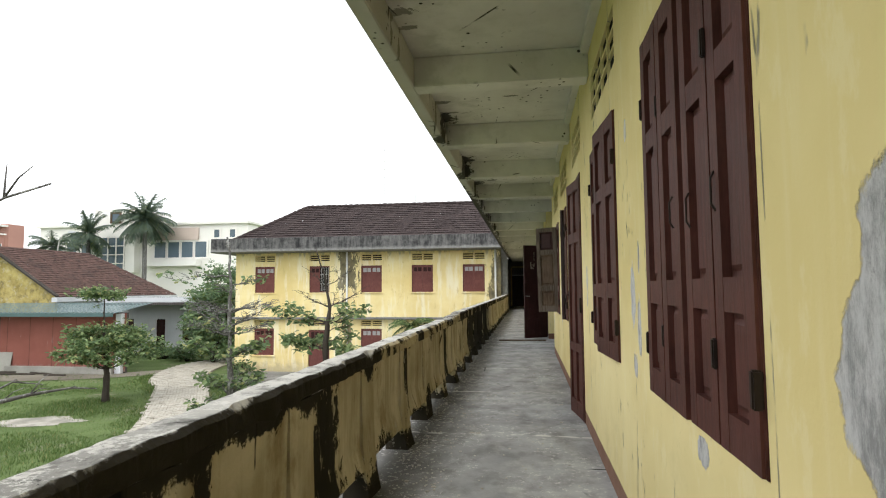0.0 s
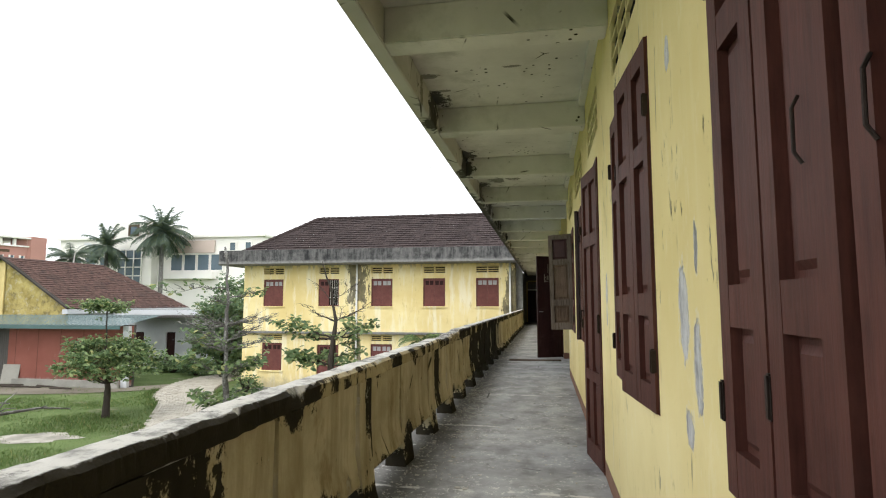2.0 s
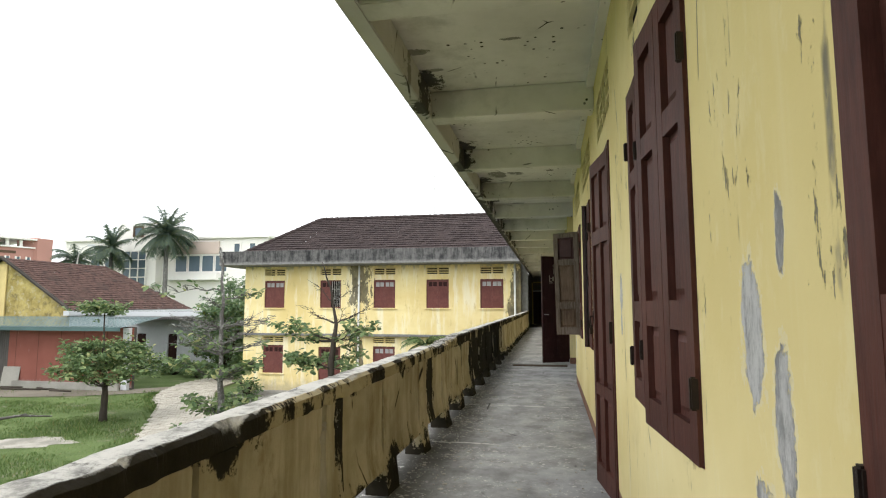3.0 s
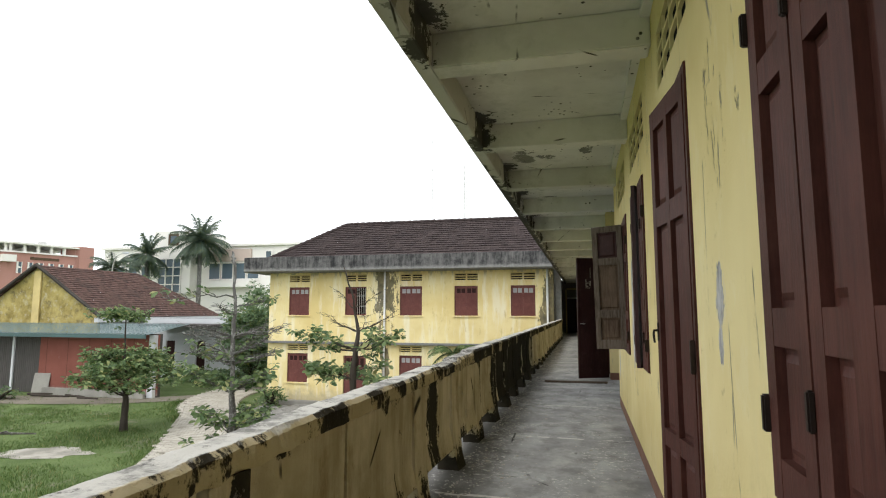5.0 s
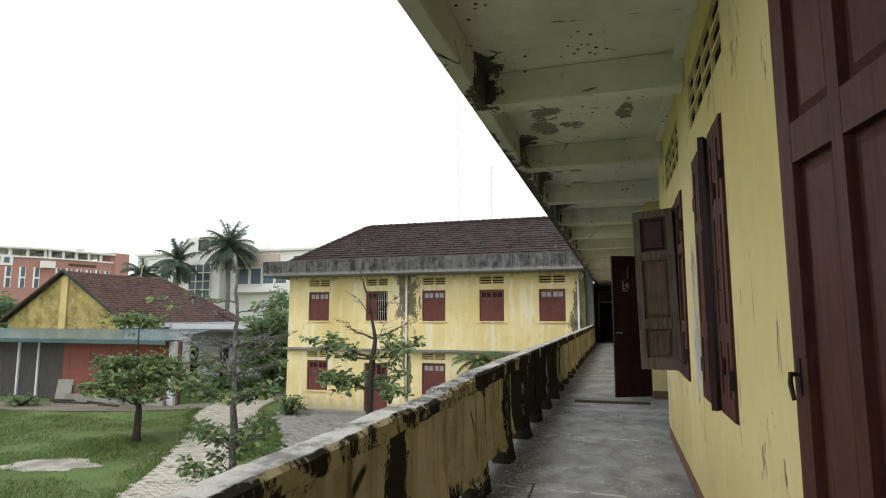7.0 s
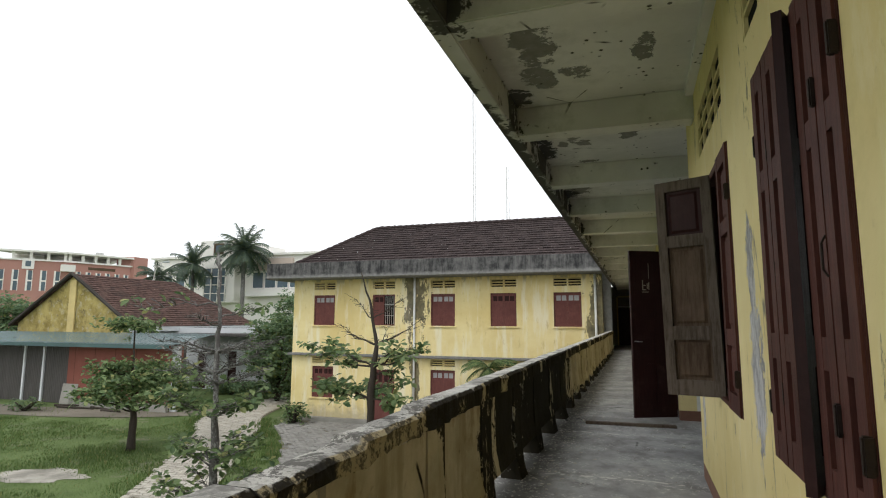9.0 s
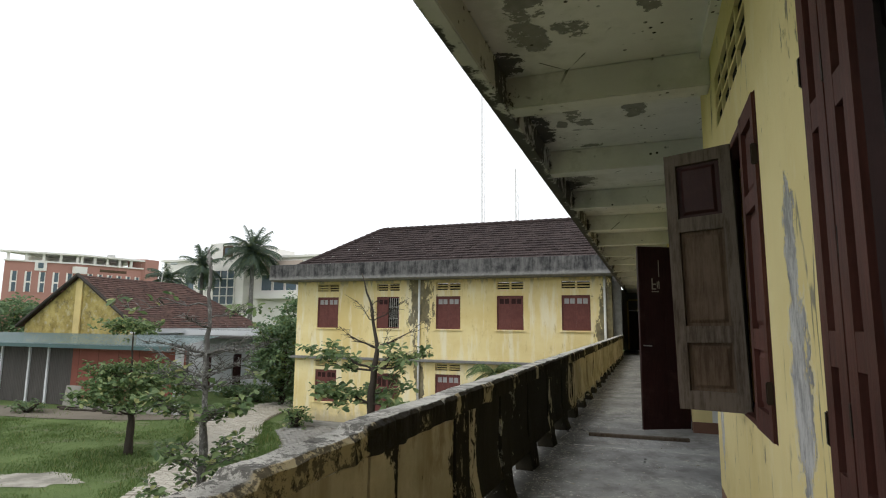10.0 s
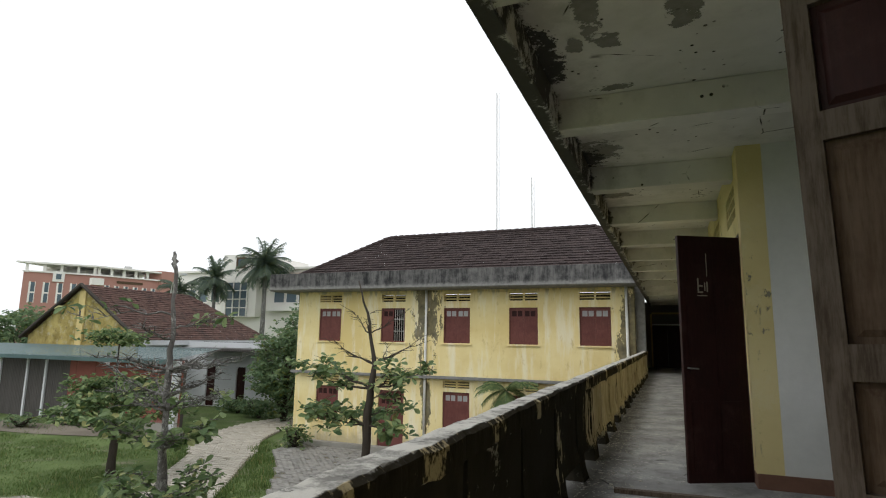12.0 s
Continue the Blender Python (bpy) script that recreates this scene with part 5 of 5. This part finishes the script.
def leaf_mat(name, a, b, yellow=(0.16, 0.19, 0.05)):
    k = Mat(name, 0.5)
    col = k.mix(k.island, a, b)
    col = k.mix(k.step(k.island, 0.86, 0.98), col, yellow)
    m = k.done(col)
    thin = k.n.new("ShaderNodeBsdfTranslucent")
    k.put(thin.inputs[0], col)
    both = k.n.new("ShaderNodeMixShader")
    both.inputs[0].default_value = 0.38
    k.l.new(k.b.outputs[0], both.inputs[1])
    k.l.new(thin.outputs[0], both.inputs[2])
    k.l.new(both.outputs[0], k.n["Material Output"].inputs[0])
    return m


M_BARK = bark("grey_bark", (0.06, 0.056, 0.052), (0.21, 0.20, 0.19), 0.75)
M_BARK2 = bark("dark_bark", (0.03, 0.025, 0.022), (0.10, 0.085, 0.07))
M_LEAF = leaf_mat("broad_green_leaf", (0.055, 0.105, 0.040), (0.25, 0.335, 0.145), (0.38, 0.39, 0.17))
M_LEAF2 = leaf_mat("dull_green_leaf", (0.085, 0.15, 0.075), (0.21, 0.29, 0.145))
M_BLADE = leaf_mat("grass_blade", (0.060, 0.11, 0.028), (0.15, 0.22, 0.065), (0.26, 0.25, 0.10))
me.materials.append(M_BLADE)
tagged(new("grass", me), "uneven green lawn grass round the path", "grass", "", "stuff")
# far palm greens are greyed, haze mixed into the leaf colour
M_PALM = leaf_mat("hazy_palm_leaf", (0.065, 0.10, 0.075), (0.13, 0.175, 0.125))


def leaves_at(bm, p, n, spread, size, rng, droop=0.0):
    """Rosettes of broad leaves, widest past the middle, fanned round their twig tips."""
    while n > 0:
        k = min(n, rng.randint(5, 8))
        n -= k
        o = Vector(p) + Vector((rng.gauss(0, spread), rng.gauss(0, spread), rng.gauss(0, spread * 0.6)))
        turn, lean = rng.uniform(0, 6.28), Vector((rng.uniform(-0.5, 0.5), rng.uniform(-0.5, 0.5), 0))
        for q in range(k):
            yaw = turn + 6.28 * q / k + rng.uniform(-0.35, 0.35)
            tilt = rng.uniform(-0.65, 0.75) - droop
            d = (Vector((math.cos(yaw) * math.cos(tilt), math.sin(yaw) * math.cos(tilt), math.sin(tilt))) + lean * 0.5).normalized()
            s = d.cross(Vector((0, 0, 1))).normalized()
            roll = rng.uniform(-0.9, 0.9)
            s = (s * math.cos(roll) + s.cross(d) * math.sin(roll)).normalized()
            nrm = s.cross(d)
            L = size * rng.uniform(0.55, 1.2)
            w = L * rng.uniform(0.22, 0.30)
            base, mid, tip = o + d * 0.02, o + d * L * 0.62 - nrm * 0.05 * L, o + d * L - nrm * 0.16 * L
            v = [bm.verts.new(x) for x in (base, mid - s * w + nrm * 0.08 * L, o + d * L * 0.88 - s * w * 0.7 - nrm * 0.06 * L, tip, o + d * L * 0.88 + s * w * 0.7 - nrm * 0.06 * L, mid + s * w + nrm * 0.08 * L, mid)]
            bm.faces.new((v[0], v[1], v[6]))
            bm.faces.new((v[1], v[2], v[3], v[6]))
            bm.faces.new((v[3], v[4], v[5], v[6]))
            bm.faces.new((v[5], v[0], v[6]))


def tree(name, label, base, trunk, limbs, seed, bark_mat, leaf_material, leaf_size=0.24, per=26, twig=5, spread=0.28, reach=0.7, dome=None):
    """trunk: (dx, dy, z, radius) from the base; limbs: (height on trunk, yaw, length, rise, leafiness); dome: a leafy cap (z, radius, depth, clumps)."""
    rng = random.Random(seed)
    ob = thing(name, label, "tree", base)
    bm = bmesh.new()
    pts = []
    radii = []
    for (a, b) in zip(trunk, trunk[1:]):
        for q in range(4):
            f = q / 4
            pts.append(Vector(a[:3]).lerp(Vector(b[:3]), f) + Vector((rng.uniform(-.025, .025), rng.uniform(-.025, .025), 0)))
            radii.append((a[3] + (b[3] - a[3]) * f) * rng.uniform(0.9, 1.1))
    pts.append(Vector(trunk[-1][:3]))
    radii.append(trunk[-1][3])
    tube(bm, pts, radii, 9)
    part("trunk", bm, bark_mat, ob, "", True)
    crown = bmesh.new()

    def on_trunk(z):
        best = min(range(len(pts)), key=lambda i: abs(pts[i].z - z))
        return pts[best].copy(), radii[best]

    tips = []
    for z, yaw, length, rise, leafy in limbs:
        p, r = on_trunk(z)
        lb = bmesh.new()
        yaw = radians(yaw)
        rr = min(r * 0.5, 0.012 + 0.012 * length)
        line, rad = [p], [rr]
        n = 7
        pitch = rise
        for i in range(1, n + 1):
            yaw += rng.uniform(-0.38, 0.38)
            pitch = rise + rng.uniform(-0.35, 0.35)
            line.append(line[-1] + Vector((math.cos(yaw), math.sin(yaw), pitch)).normalized() * length / n)
            rad.append(max(0.007, rr * (1 - i / (n + 0.6))))
        tube(lb, line, rad, 6)
        for i in range(2, n + 1):
            for _ in range(twig):
                ty = yaw + rng.choice((-1, 1)) * rng.uniform(0.3, 1.3)
                L = reach * rng.uniform(0.3, 1.0)
                e = line[i] + Vector((math.cos(ty), math.sin(ty), rng.uniform(-0.1, 0.6))) * L
                m = line[i].lerp(e, 0.5) + Vector((rng.uniform(-.06, .06), rng.uniform(-.06, .06), rng.uniform(-.02, .08)))
                tube(lb, [line[i], m, e], [0.010, 0.007, 0.004], 4)
                if rng.random() < leafy:
                    leaves_at(crown, e, int(per * rng.uniform(0.5, 1.2)), spread, leaf_size, rng)
                tips.append(e)
        if leafy > 0.05:
            leaves_at(crown, line[-1], int(per * leafy * 1.3), spread, leaf_size, rng)
        part("limb", lb, bark_mat, ob, "", True)
    if dome:
        dz, dr, dd, dn = dome
        for _ in range(dn):
            a, q = rng.uniform(0, 6.28), math.sqrt(rng.random())
            wob = 1 + 0.22 * math.sin(3 * a + seed) + 0.12 * math.sin(7 * a)
            p = Vector((math.cos(a) * q * dr * wob, math.sin(a) * q * dr * wob, dz + dd * (1 - q * q) + rng.uniform(-0.35, 0.15)))
            near = min(tips, key=lambda t: (t - p).length)
            p = near.lerp(p, 0.72)
            leaves_at(crown, p, int(per * rng.uniform(0.6, 1.2)), spread, leaf_size, rng)
    part("crown", crown, leaf_material, ob, "clusters of broad green leaves")
    return ob


# the round almond tree on the lawn
tree("almond_tree", "young almond tree with flat tiers of broad green leaves", (-17.95, 23.2, G - 0.05),
     [(0, 0, 0, 0.17), (0.03, 0, 0.9, 0.135), (-0.03, 0.05, 1.7, 0.12), (-0.12, 0, 2.6, 0.06), (-0.2, 0, 3.6, 0.04), (-0.25, 0, 5.2, 0.02)],
     [(1.55, yaw, 2.0, 0.55, 0.8) for yaw in (0, 60, 125, 185, 240, 305)] + [(2.1, yaw, 1.7, 0.45, 0.8) for yaw in (30, 95, 160, 215, 280, 345)] + [(2.9, yaw, 1.3, 0.3, 0.8) for yaw in (10, 100, 200, 280)] + [(4.75, yaw, 0.75, 0.12, 0.8) for yaw in (0, 80, 150, 230, 300)],
     11, M_BARK2, M_LEAF, 0.22, 22, 2, 0.20, 0.45, (2.15, 2.2, 1.35, 110))
# the pollarded, half-bare tree close to the gallery
tree("half_bare_tree", "half-bare grey-barked tree with leaves on its lower limbs", (-8.07, 16.34, G - 0.05),
     [(0, 0, 0, 0.11), (0.03, 0, 1.3, 0.085), (-0.02, 0.02, 2.4, 0.09), (-0.05, 0.02, 3.4, 0.062), (-0.06, 0, 4.4, 0.062), (-0.05, 0, 5.2, 0.042), (-0.13, 0, 6.3, 0.036), (-0.17, 0.0, 6.55, 0.06), (-0.20, 0.0, 6.75, 0.022)],
     [(1.0, yaw, 1.05, 0.75, 0.55) for yaw in (5, 70, 150, 205, 265, 330)] + [(1.9, yaw, 1.0, 0.6, 0.5) for yaw in (350, 170, 250, 60, 110)] + [(2.8, yaw, 1.1, 0.5, 0.5) for yaw in (0, 180, 210, 320, 40)]
     + [(3.7, yaw, 1.25, 0.30, 0.12) for yaw in (20, 140, 175, 200, 300, 350)] + [(4.4, yaw, 1.35, 0.10, 0.0) for yaw in (170, 340, 10, 40, 190, 250, 100)] + [(4.0, yaw, 1.1, 0.5, 0.0) for yaw in (0, 60, 160, 220, 310)] + [(5.5, 190, 1.7, 0.02, 0.12), (5.3, 10, 0.9, 0.25, 0.2), (5.0, 300, 0.8, 0.3, 0.0)],
     23, M_BARK, M_LEAF, 0.23, 8, 4, 0.09, 0.45)
# the almond tree before the school block
tree("sparse_almond_tree", "sparse almond tree with bare upper twigs", (-7.5, 23.05, G - 0.05),
     [(-0.08, 0, 0, 0.17), (0.0, 0, 1.3, 0.145), (0.06, 0, 2.9, 0.12), (0.2, 0, 4.3, 0.075), (0.0, 0, 5.5, 0.042), (-0.42, 0, 6.8, 0.02)],
     [(2.45, yaw, 1.6, 0.15, 0.75) for yaw in (190, 165, 330, 250, 90)] + [(2.9, 15, 1.0, 0.0, 0.4), (3.2, 350, 1.0, 0.2, 0.3)] + [(3.45, yaw, 2.2, 0.26, 0.55) for yaw in (178, 160, 200)] + [(3.45, yaw, 2.0, 0.30, 0.55) for yaw in (0, 345, 15)] + [(4.2, yaw, 1.5, 0.45, 0.0) for yaw in (170, 5, 330, 200, 90)] + [(5.2, yaw, 1.1, 0.7, 0.0) for yaw in (10, 190, 300)],
     31, M_BARK2, M_LEAF, 0.31, 11, 2, 0.16, 0.46)


def palm(name, label, base, height, crown_r, seed, fronds=22, mat=None):
    rng = random.Random(seed)
    ob = thing(name, label, "palm", base)
    bm = bmesh.new()
    tube(bm, [(0, 0, 0), (0.1, 0, height * 0.5), (0, 0, height)], [crown_r * 0.09, crown_r * 0.07, crown_r * 0.06], 9)
    part("trunk", bm, M_BARK, ob, "", True)
    for i in range(fronds):
        fb = bmesh.new()
        yaw = 2 * math.pi * i / fronds + rng.uniform(-0.2, 0.2)
        el = rng.uniform(-0.75, 1.45)
        p = Vector((0, 0, height))
        d = Vector((math.cos(yaw) * math.cos(el), math.sin(yaw) * math.cos(el), math.sin(el)))
        n = 9
        line = [p]
        for s in range(n):
            line.append(line[-1] + d * crown_r / n)
            d = (d + Vector((0, 0, -0.15))).normalized()
        side = Vector((-math.sin(yaw), math.cos(yaw), 0))
        for s in range(1, n):
            a, b = line[s], line[s + 1]
            L = crown_r * 0.30 * (1 - abs(s / n - 0.45))
            for sg in (-1, 1):
                for q in (0.0, 0.17, 0.33, 0.5, 0.67, 0.83):
                    o = a.lerp(b, q)
                    e = o + side * sg * L * rng.uniform(0.7, 1.1) + (b - a) * 0.8 + Vector((0, 0, -L * rng.uniform(0.3, 0.8)))
                    wv = (b - a) * 0.10
                    fb.faces.new([fb.verts.new(x) for x in (o - wv, o + wv, e)])
        tube(fb, line, [crown_r * 0.012] * len(line), 4)
        part("frond", fb, mat or M_PALM, ob)
    return ob


palm("palm_tree", "tall royal palm with a drooping dark crown", (-55.6, 76.3, G), 15.6, 4.7, 3, 44)
palm("palm_tree", "royal palm with a ragged dark crown", (-63.5, 74.5, G), 13.4, 3.9, 4, 40)
palm("palm_tree", "low palm with thin fronds", (-61.5, 66, G), 10.9, 3.4, 5, 24)


def shrub_mass(name, label, cx, cy, z0, rx, ry, rz, n, seed, size, mat):
    rng = random.Random(seed)
    ob = thing(name, label, "bush", (cx, cy, z0))
    bm = bmesh.new()
    for i in range(6):
        a = rng.uniform(0, 6.28)
        tube(bm, [(0, 0, 0), (math.cos(a) * rx * 0.3, math.sin(a) * ry * 0.3, rz * 0.8), (math.cos(a) * rx * 0.6, math.sin(a) * ry * 0.6, rz * 1.5)], [0.12, 0.08, 0.03], 6)
    part("stem", bm, M_BARK2, ob, "", True)
    bm = bmesh.new()
    for i in range(n):
        u = Vector((rng.gauss(0, 1), rng.gauss(0, 1), rng.gauss(0, 1))).normalized() * rng.uniform(0.55, 1.0) ** 0.5
        bump = 0.75 + 0.5 * noise.noise((u.x * 2 + seed, u.y * 2, u.z * 2))
        leaves_at(bm, (u.x * rx * bump, u.y * ry * bump, rz + u.z * rz * bump), 5, size * 0.7, size, rng)
    part("crown", bm, mat, ob, "dense dull green leaves")
    return ob


shrub_mass("yard_tree", "dense dull-green tree beside the school block", -20.4, 36.2, G, 2.2, 2.4, 3.0, 1300, 7, 0.30, M_LEAF2)
shrub_mass("yard_tree", "tall dull-green tree behind the school block", -22.6, 42.0, G, 3.2, 3.0, 4.0, 1300, 8, 0.34, M_LEAF2)
shrub_mass("yard_tree", "dark green tree beyond the tiled house", -70, 52, G, 8.0, 5.0, 4.3, 1300, 9, 0.55, M_LEAF2)
shrub_mass("yard_tree", "low leafy tree before the cream building", -55, 62, G, 5.0, 3.0, 5.2, 900, 10, 0.5, M_LEAF2)
shrub_mass("shrub", "leafy shrub at the corner of the school block", -15.2, 30.2, G, 0.9, 0.6, 0.55, 90, 13, 0.22, M_LEAF)
shrub_mass("shrub", "low dark shrubs before the white annex", -25.5, 38.2, G, 2.2, 0.7, 0.5, 220, 14, 0.25, M_LEAF2)
# extra shrub mass, also standing in for shadowed grass before the annex
shrub_mass("shrub", "leafy shrubs, also added for the shadowed grass before the annex", -22.8, 37.0, G, 1.8, 0.9, 0.62, 240, 16, 0.24, M_LEAF2)
shrub_mass("shrub", "straggling dry shrub by the earth track", -31.5, 28.4, G, 1.4, 0.8, 0.35, 90, 15, 0.18, M_LEAF2)

# masts far behind the roof
for mx, mh in ((-14.3, 26.0), (-10.8, 16.8)):
    mast = thing("radio_mast", "thin guyed lattice radio mast far behind the roof", "mast", (mx, 60, G))
    bm = bmesh.new()
    for a in range(3):
        c, s = 0.16 * math.cos(a * 2.1), 0.16 * math.sin(a * 2.1)
        tube(bm, [(c, s, 0), (c, s, mh - G)], [0.028, 0.028], 5)
    for i in range(int((mh - G) / 0.8)):
        tube(bm, [(0.16, 0, i * 0.8), (-0.08, 0.14, i * 0.8 + 0.8)], [0.012, 0.012], 4)
    part("lattice", bm, M_STEEL, mast)

# the bare tree whose branches reach in beside the gallery
bare = thing("bare_tree", "leafless old tree with crooked grey branches", "tree", (-10.5, 6.0, G - 0.08))
bm = bmesh.new()
tube(bm, [(0, 0, 0), (0.1, 0, 2.2), (0.0, 0.1, 4.2), (-0.2, 0, 6.4)], [0.24, 0.19, 0.14, 0.07], 9)
part("trunk", bm, M_BARK, bare, "", True)
rngb = random.Random(3)


def crooked(p0, p1, r0, r1, n, amp):
    p0, p1 = Vector(p0), Vector(p1)
    pts = [p0.lerp(p1, i / n) + Vector((rngb.uniform(-amp, amp), rngb.uniform(-amp, amp), rngb.uniform(-amp, amp))) * (0 if i in (0, n) else 1) for i in range(n + 1)]
    return pts, [r0 + (r1 - r0) * i / n for i in range(n + 1)]


for p0, p1, r0, tw in (((0.05, 0, 2.9), (2.75, 4.45, 3.1), 0.12, 7), ((0, 0, 3.2), (2.2, 3.7, 3.3), 0.07, 6), ((0, 0.1, 4.6), (6.2, -0.5, 6.35), 0.05, 6), ((0, 0.1, 5.0), (5.5, -0.7, 6.9), 0.04, 6)):
    lb = bmesh.new()
    pts, rad = crooked(p0, p1, r0, 0.012, 10, 0.12)
    tube(lb, pts, rad, 6)
    for q in range(tw):
        a = pts[rngb.randrange(4, 10)]
        e = a + Vector((rngb.uniform(-0.1, 0.5), rngb.uniform(-0.3, 0.3), rngb.uniform(-0.25, 0.45)))
        tube(lb, [a, a.lerp(e, 0.5) + Vector((0, 0, 0.05)), e], [0.014, 0.010, 0.005], 5)
    part("limb", lb, M_BARK, bare, "", True)

palm("small_palm", "small bushy palm before the school block", (-5.2, 30.2, G), 3.0, 1.35, 12, 22, M_LEAF)

# street lamp behind the tiled house
lamp = thing("street_lamp", "grey curved-arm street lamp behind the tiled house", "street lamp", (-47.6, 52.0, G))
bm = bmesh.new()
tube(bm, [(0, 0, 0), (0, 0, 9.2), (0.15, 0, 10.2), (0.6, 0, 10.9), (1.3, 0, 11.15)], [0.10, 0.07, 0.06, 0.05, 0.045], 8)
part("pole", bm, M_STEEL, lamp, "", True)
part("lamp_head", boxed(1.2, 2.0, -0.14, 0.14, 11.05, 11.25, bevel=0.06), M_PALE, lamp, "pale lamp head")

# white annex with a flat canopy beyond the shed
annex = thing("white_annex", "low white annex with dark doorway, window and canopy", "building")
ay = 40.0
part("wall", pierced("y", ay, ay + 0.2, -36.0, -23.4, G, 0.7, [(-27.5, -26.7, G + 0.05, -1.0), (-25.3, -24.5, -2.6, -0.9), (-30.2, -29.4, G + 0.05, -1.0)]), M_PALE, annex)
part("wall", boxed(-23.6, -23.4, ay + 0.202, ay + 8, G, 0.7), M_PALE, annex)
# black slab in place of the annex's unlit inside
part("back_room", boxed(-36, -23.6, ay + 1.5, ay + 1.7, G, 0.7), M_ROOM_SHADE, annex, "black slab put in for the unlit room behind the openings")
for x0, x1, z0, z1 in ((-27.5, -26.7, G + 0.05, -1.0), (-25.3, -24.5, -2.6, -0.9), (-30.2, -29.4, G + 0.05, -1.0)):
    part("window" if z0 > G + 1 else "door", boxed(x0 + 0.05, x1 - 0.05, ay + 0.05, ay + 0.10, z0, z1 - 0.05), M_DARK_WOOD, annex, "dark wooden leaf")
part("canopy", boxed(-30.5, -22.6, ay - 2.6, ay - 0.002, 0.15, 0.32, bevel=0.03), M_SLATE, annex, "thin dark canopy")
for px in (-22.9, -30.2):
    part("post", rod((px, ay - 2.4, G), (px, ay - 2.4, 0.15), 0.05, 8), M_STEEL, annex, "thin steel post")

# worn chalk marks on the open door, unreadable
for i, (z0, z1, y0, y1) in enumerate(((1.72, 1.86, 0.44, 0.455), (1.72, 1.735, 0.40, 0.455), (1.78, 1.795, 0.40, 0.455), (1.73, 1.83, 0.35, 0.362), (1.69, 1.70, 0.36, 0.46), (1.88, 2.10, 0.350, 0.358), (1.74, 1.82, 0.375, 0.385))):
    part("writing", boxed(-0.0275, -0.0262, y0, y1, z0, z1), M_CHALK, d2, "smeared chalk mark")

# litter of plaster flakes and dry leaves along the gallery floor
M_LITTER = paving_mat("plaster_flakes", (0.30, 0.28, 0.24), (0.62, 0.60, 0.55))
rngl = random.Random(9)
bm = bmesh.new()
for i in range(2600):
    x = min(1.56, 0.12 + abs(rngl.gauss(0, 0.22))) if rngl.random() < 0.75 else rngl.uniform(0.15, 1.56)
    y = rngl.uniform(1.5, 24)
    r = rngl.uniform(0.004, 0.010) * (2.2 if rngl.random() < 0.12 else 1.0)
    a0 = rngl.uniform(0, 6.28)
    n = rngl.choice((4, 5))
    lo = [(x + r * rngl.uniform(0.6, 1.2) * math.cos(a0 + 6.28 * j / n), y + r * rngl.uniform(0.6, 1.2) * math.sin(a0 + 6.28 * j / n)) for j in range(n)]
    t = rngl.uniform(0.002, 0.007)
    lov = [bm.verts.new((p, q, 0.0005)) for p, q in lo]
    hiv = [bm.verts.new((p, q, t)) for p, q in lo]
    bm.faces.new(hiv)
    for j in range(n):
        bm.faces.new((lov[j], lov[(j + 1) % n], hiv[(j + 1) % n], hiv[j]))
tagged(part("litter", bm, M_LITTER), "pale plaster flakes and grit along the gallery floor", "litter", "", "stuff")

# leavings before the shed
rngd = random.Random(21)
for i, (lx, ly, L, turn) in enumerate(((-29.5, 29.9, 2.6, 4), (-28.0, 30.2, 1.9, -12), (-30.8, 30.4, 1.6, 15), (-26.6, 29.7, 1.5, -4))):
    bm = bmesh.new()
    pts = [(-L / 2 + L * q / 5, rngd.uniform(-.04, .04), 0.07 + rngd.uniform(0, .02)) for q in range(6)]
    tube(bm, pts, [0.07 * (1 - 0.08 * q) for q in range(6)], 8)
    ob = tagged(part("log", bm, M_BARK2, None, "", True), "dark weathered log lying on the earth track", "log", "logs by the shed")
    ob.matrix_world = pose(lx, ly, G - 0.01, 0, 0, turn)
board = tagged(part("board", boxed(-0.6, 0.6, -0.02, 0.02, 0.0, 1.2, bevel=0.006), M_PLINTH), "grey board leaning on the shed wall", "board")
board.matrix_world = pose(-31.6, 30.95, G + 0.01, -9, 0, 2)
part_ob = tagged(part("low_wall", boxed(-31.0, -23.6, 30.55, 30.75, G - 0.02, G + 0.42, bevel=0.03), M_PLINTH), "low grey masonry kerb before the shed", "kerb")

# tufts of weeds along the parapet foot and the apron edge
for i, (wx, wy, r) in enumerate(((-16.2, 29.0, 0.5), (-14.6, 27.3, 0.45), (-13.0, 25.4, 0.5), (-12.2, 24.2, 0.4))):
    bm = bmesh.new()
    for q in range(90):
        a, d = rngd.uniform(0, 6.28), r * math.sqrt(rngd.random())
        hh = rngd.uniform(0.12, 0.38)
        x, y = d * math.cos(a), d * math.sin(a)
        w = 0.018
        bm.faces.new([bm.verts.new(p) for p in ((x - w, y, 0), (x + w, y, 0), (x + rngd.uniform(-.1, .1), y + rngd.uniform(-.1, .1), hh))])
    ob = tagged(part("weed_tuft", bm, M_BLADE), "tuft of tall green weeds at the apron's edge", "weeds", "weeds by the apron")
    ob.matrix_world = pose(wx, wy, G - 0.03)
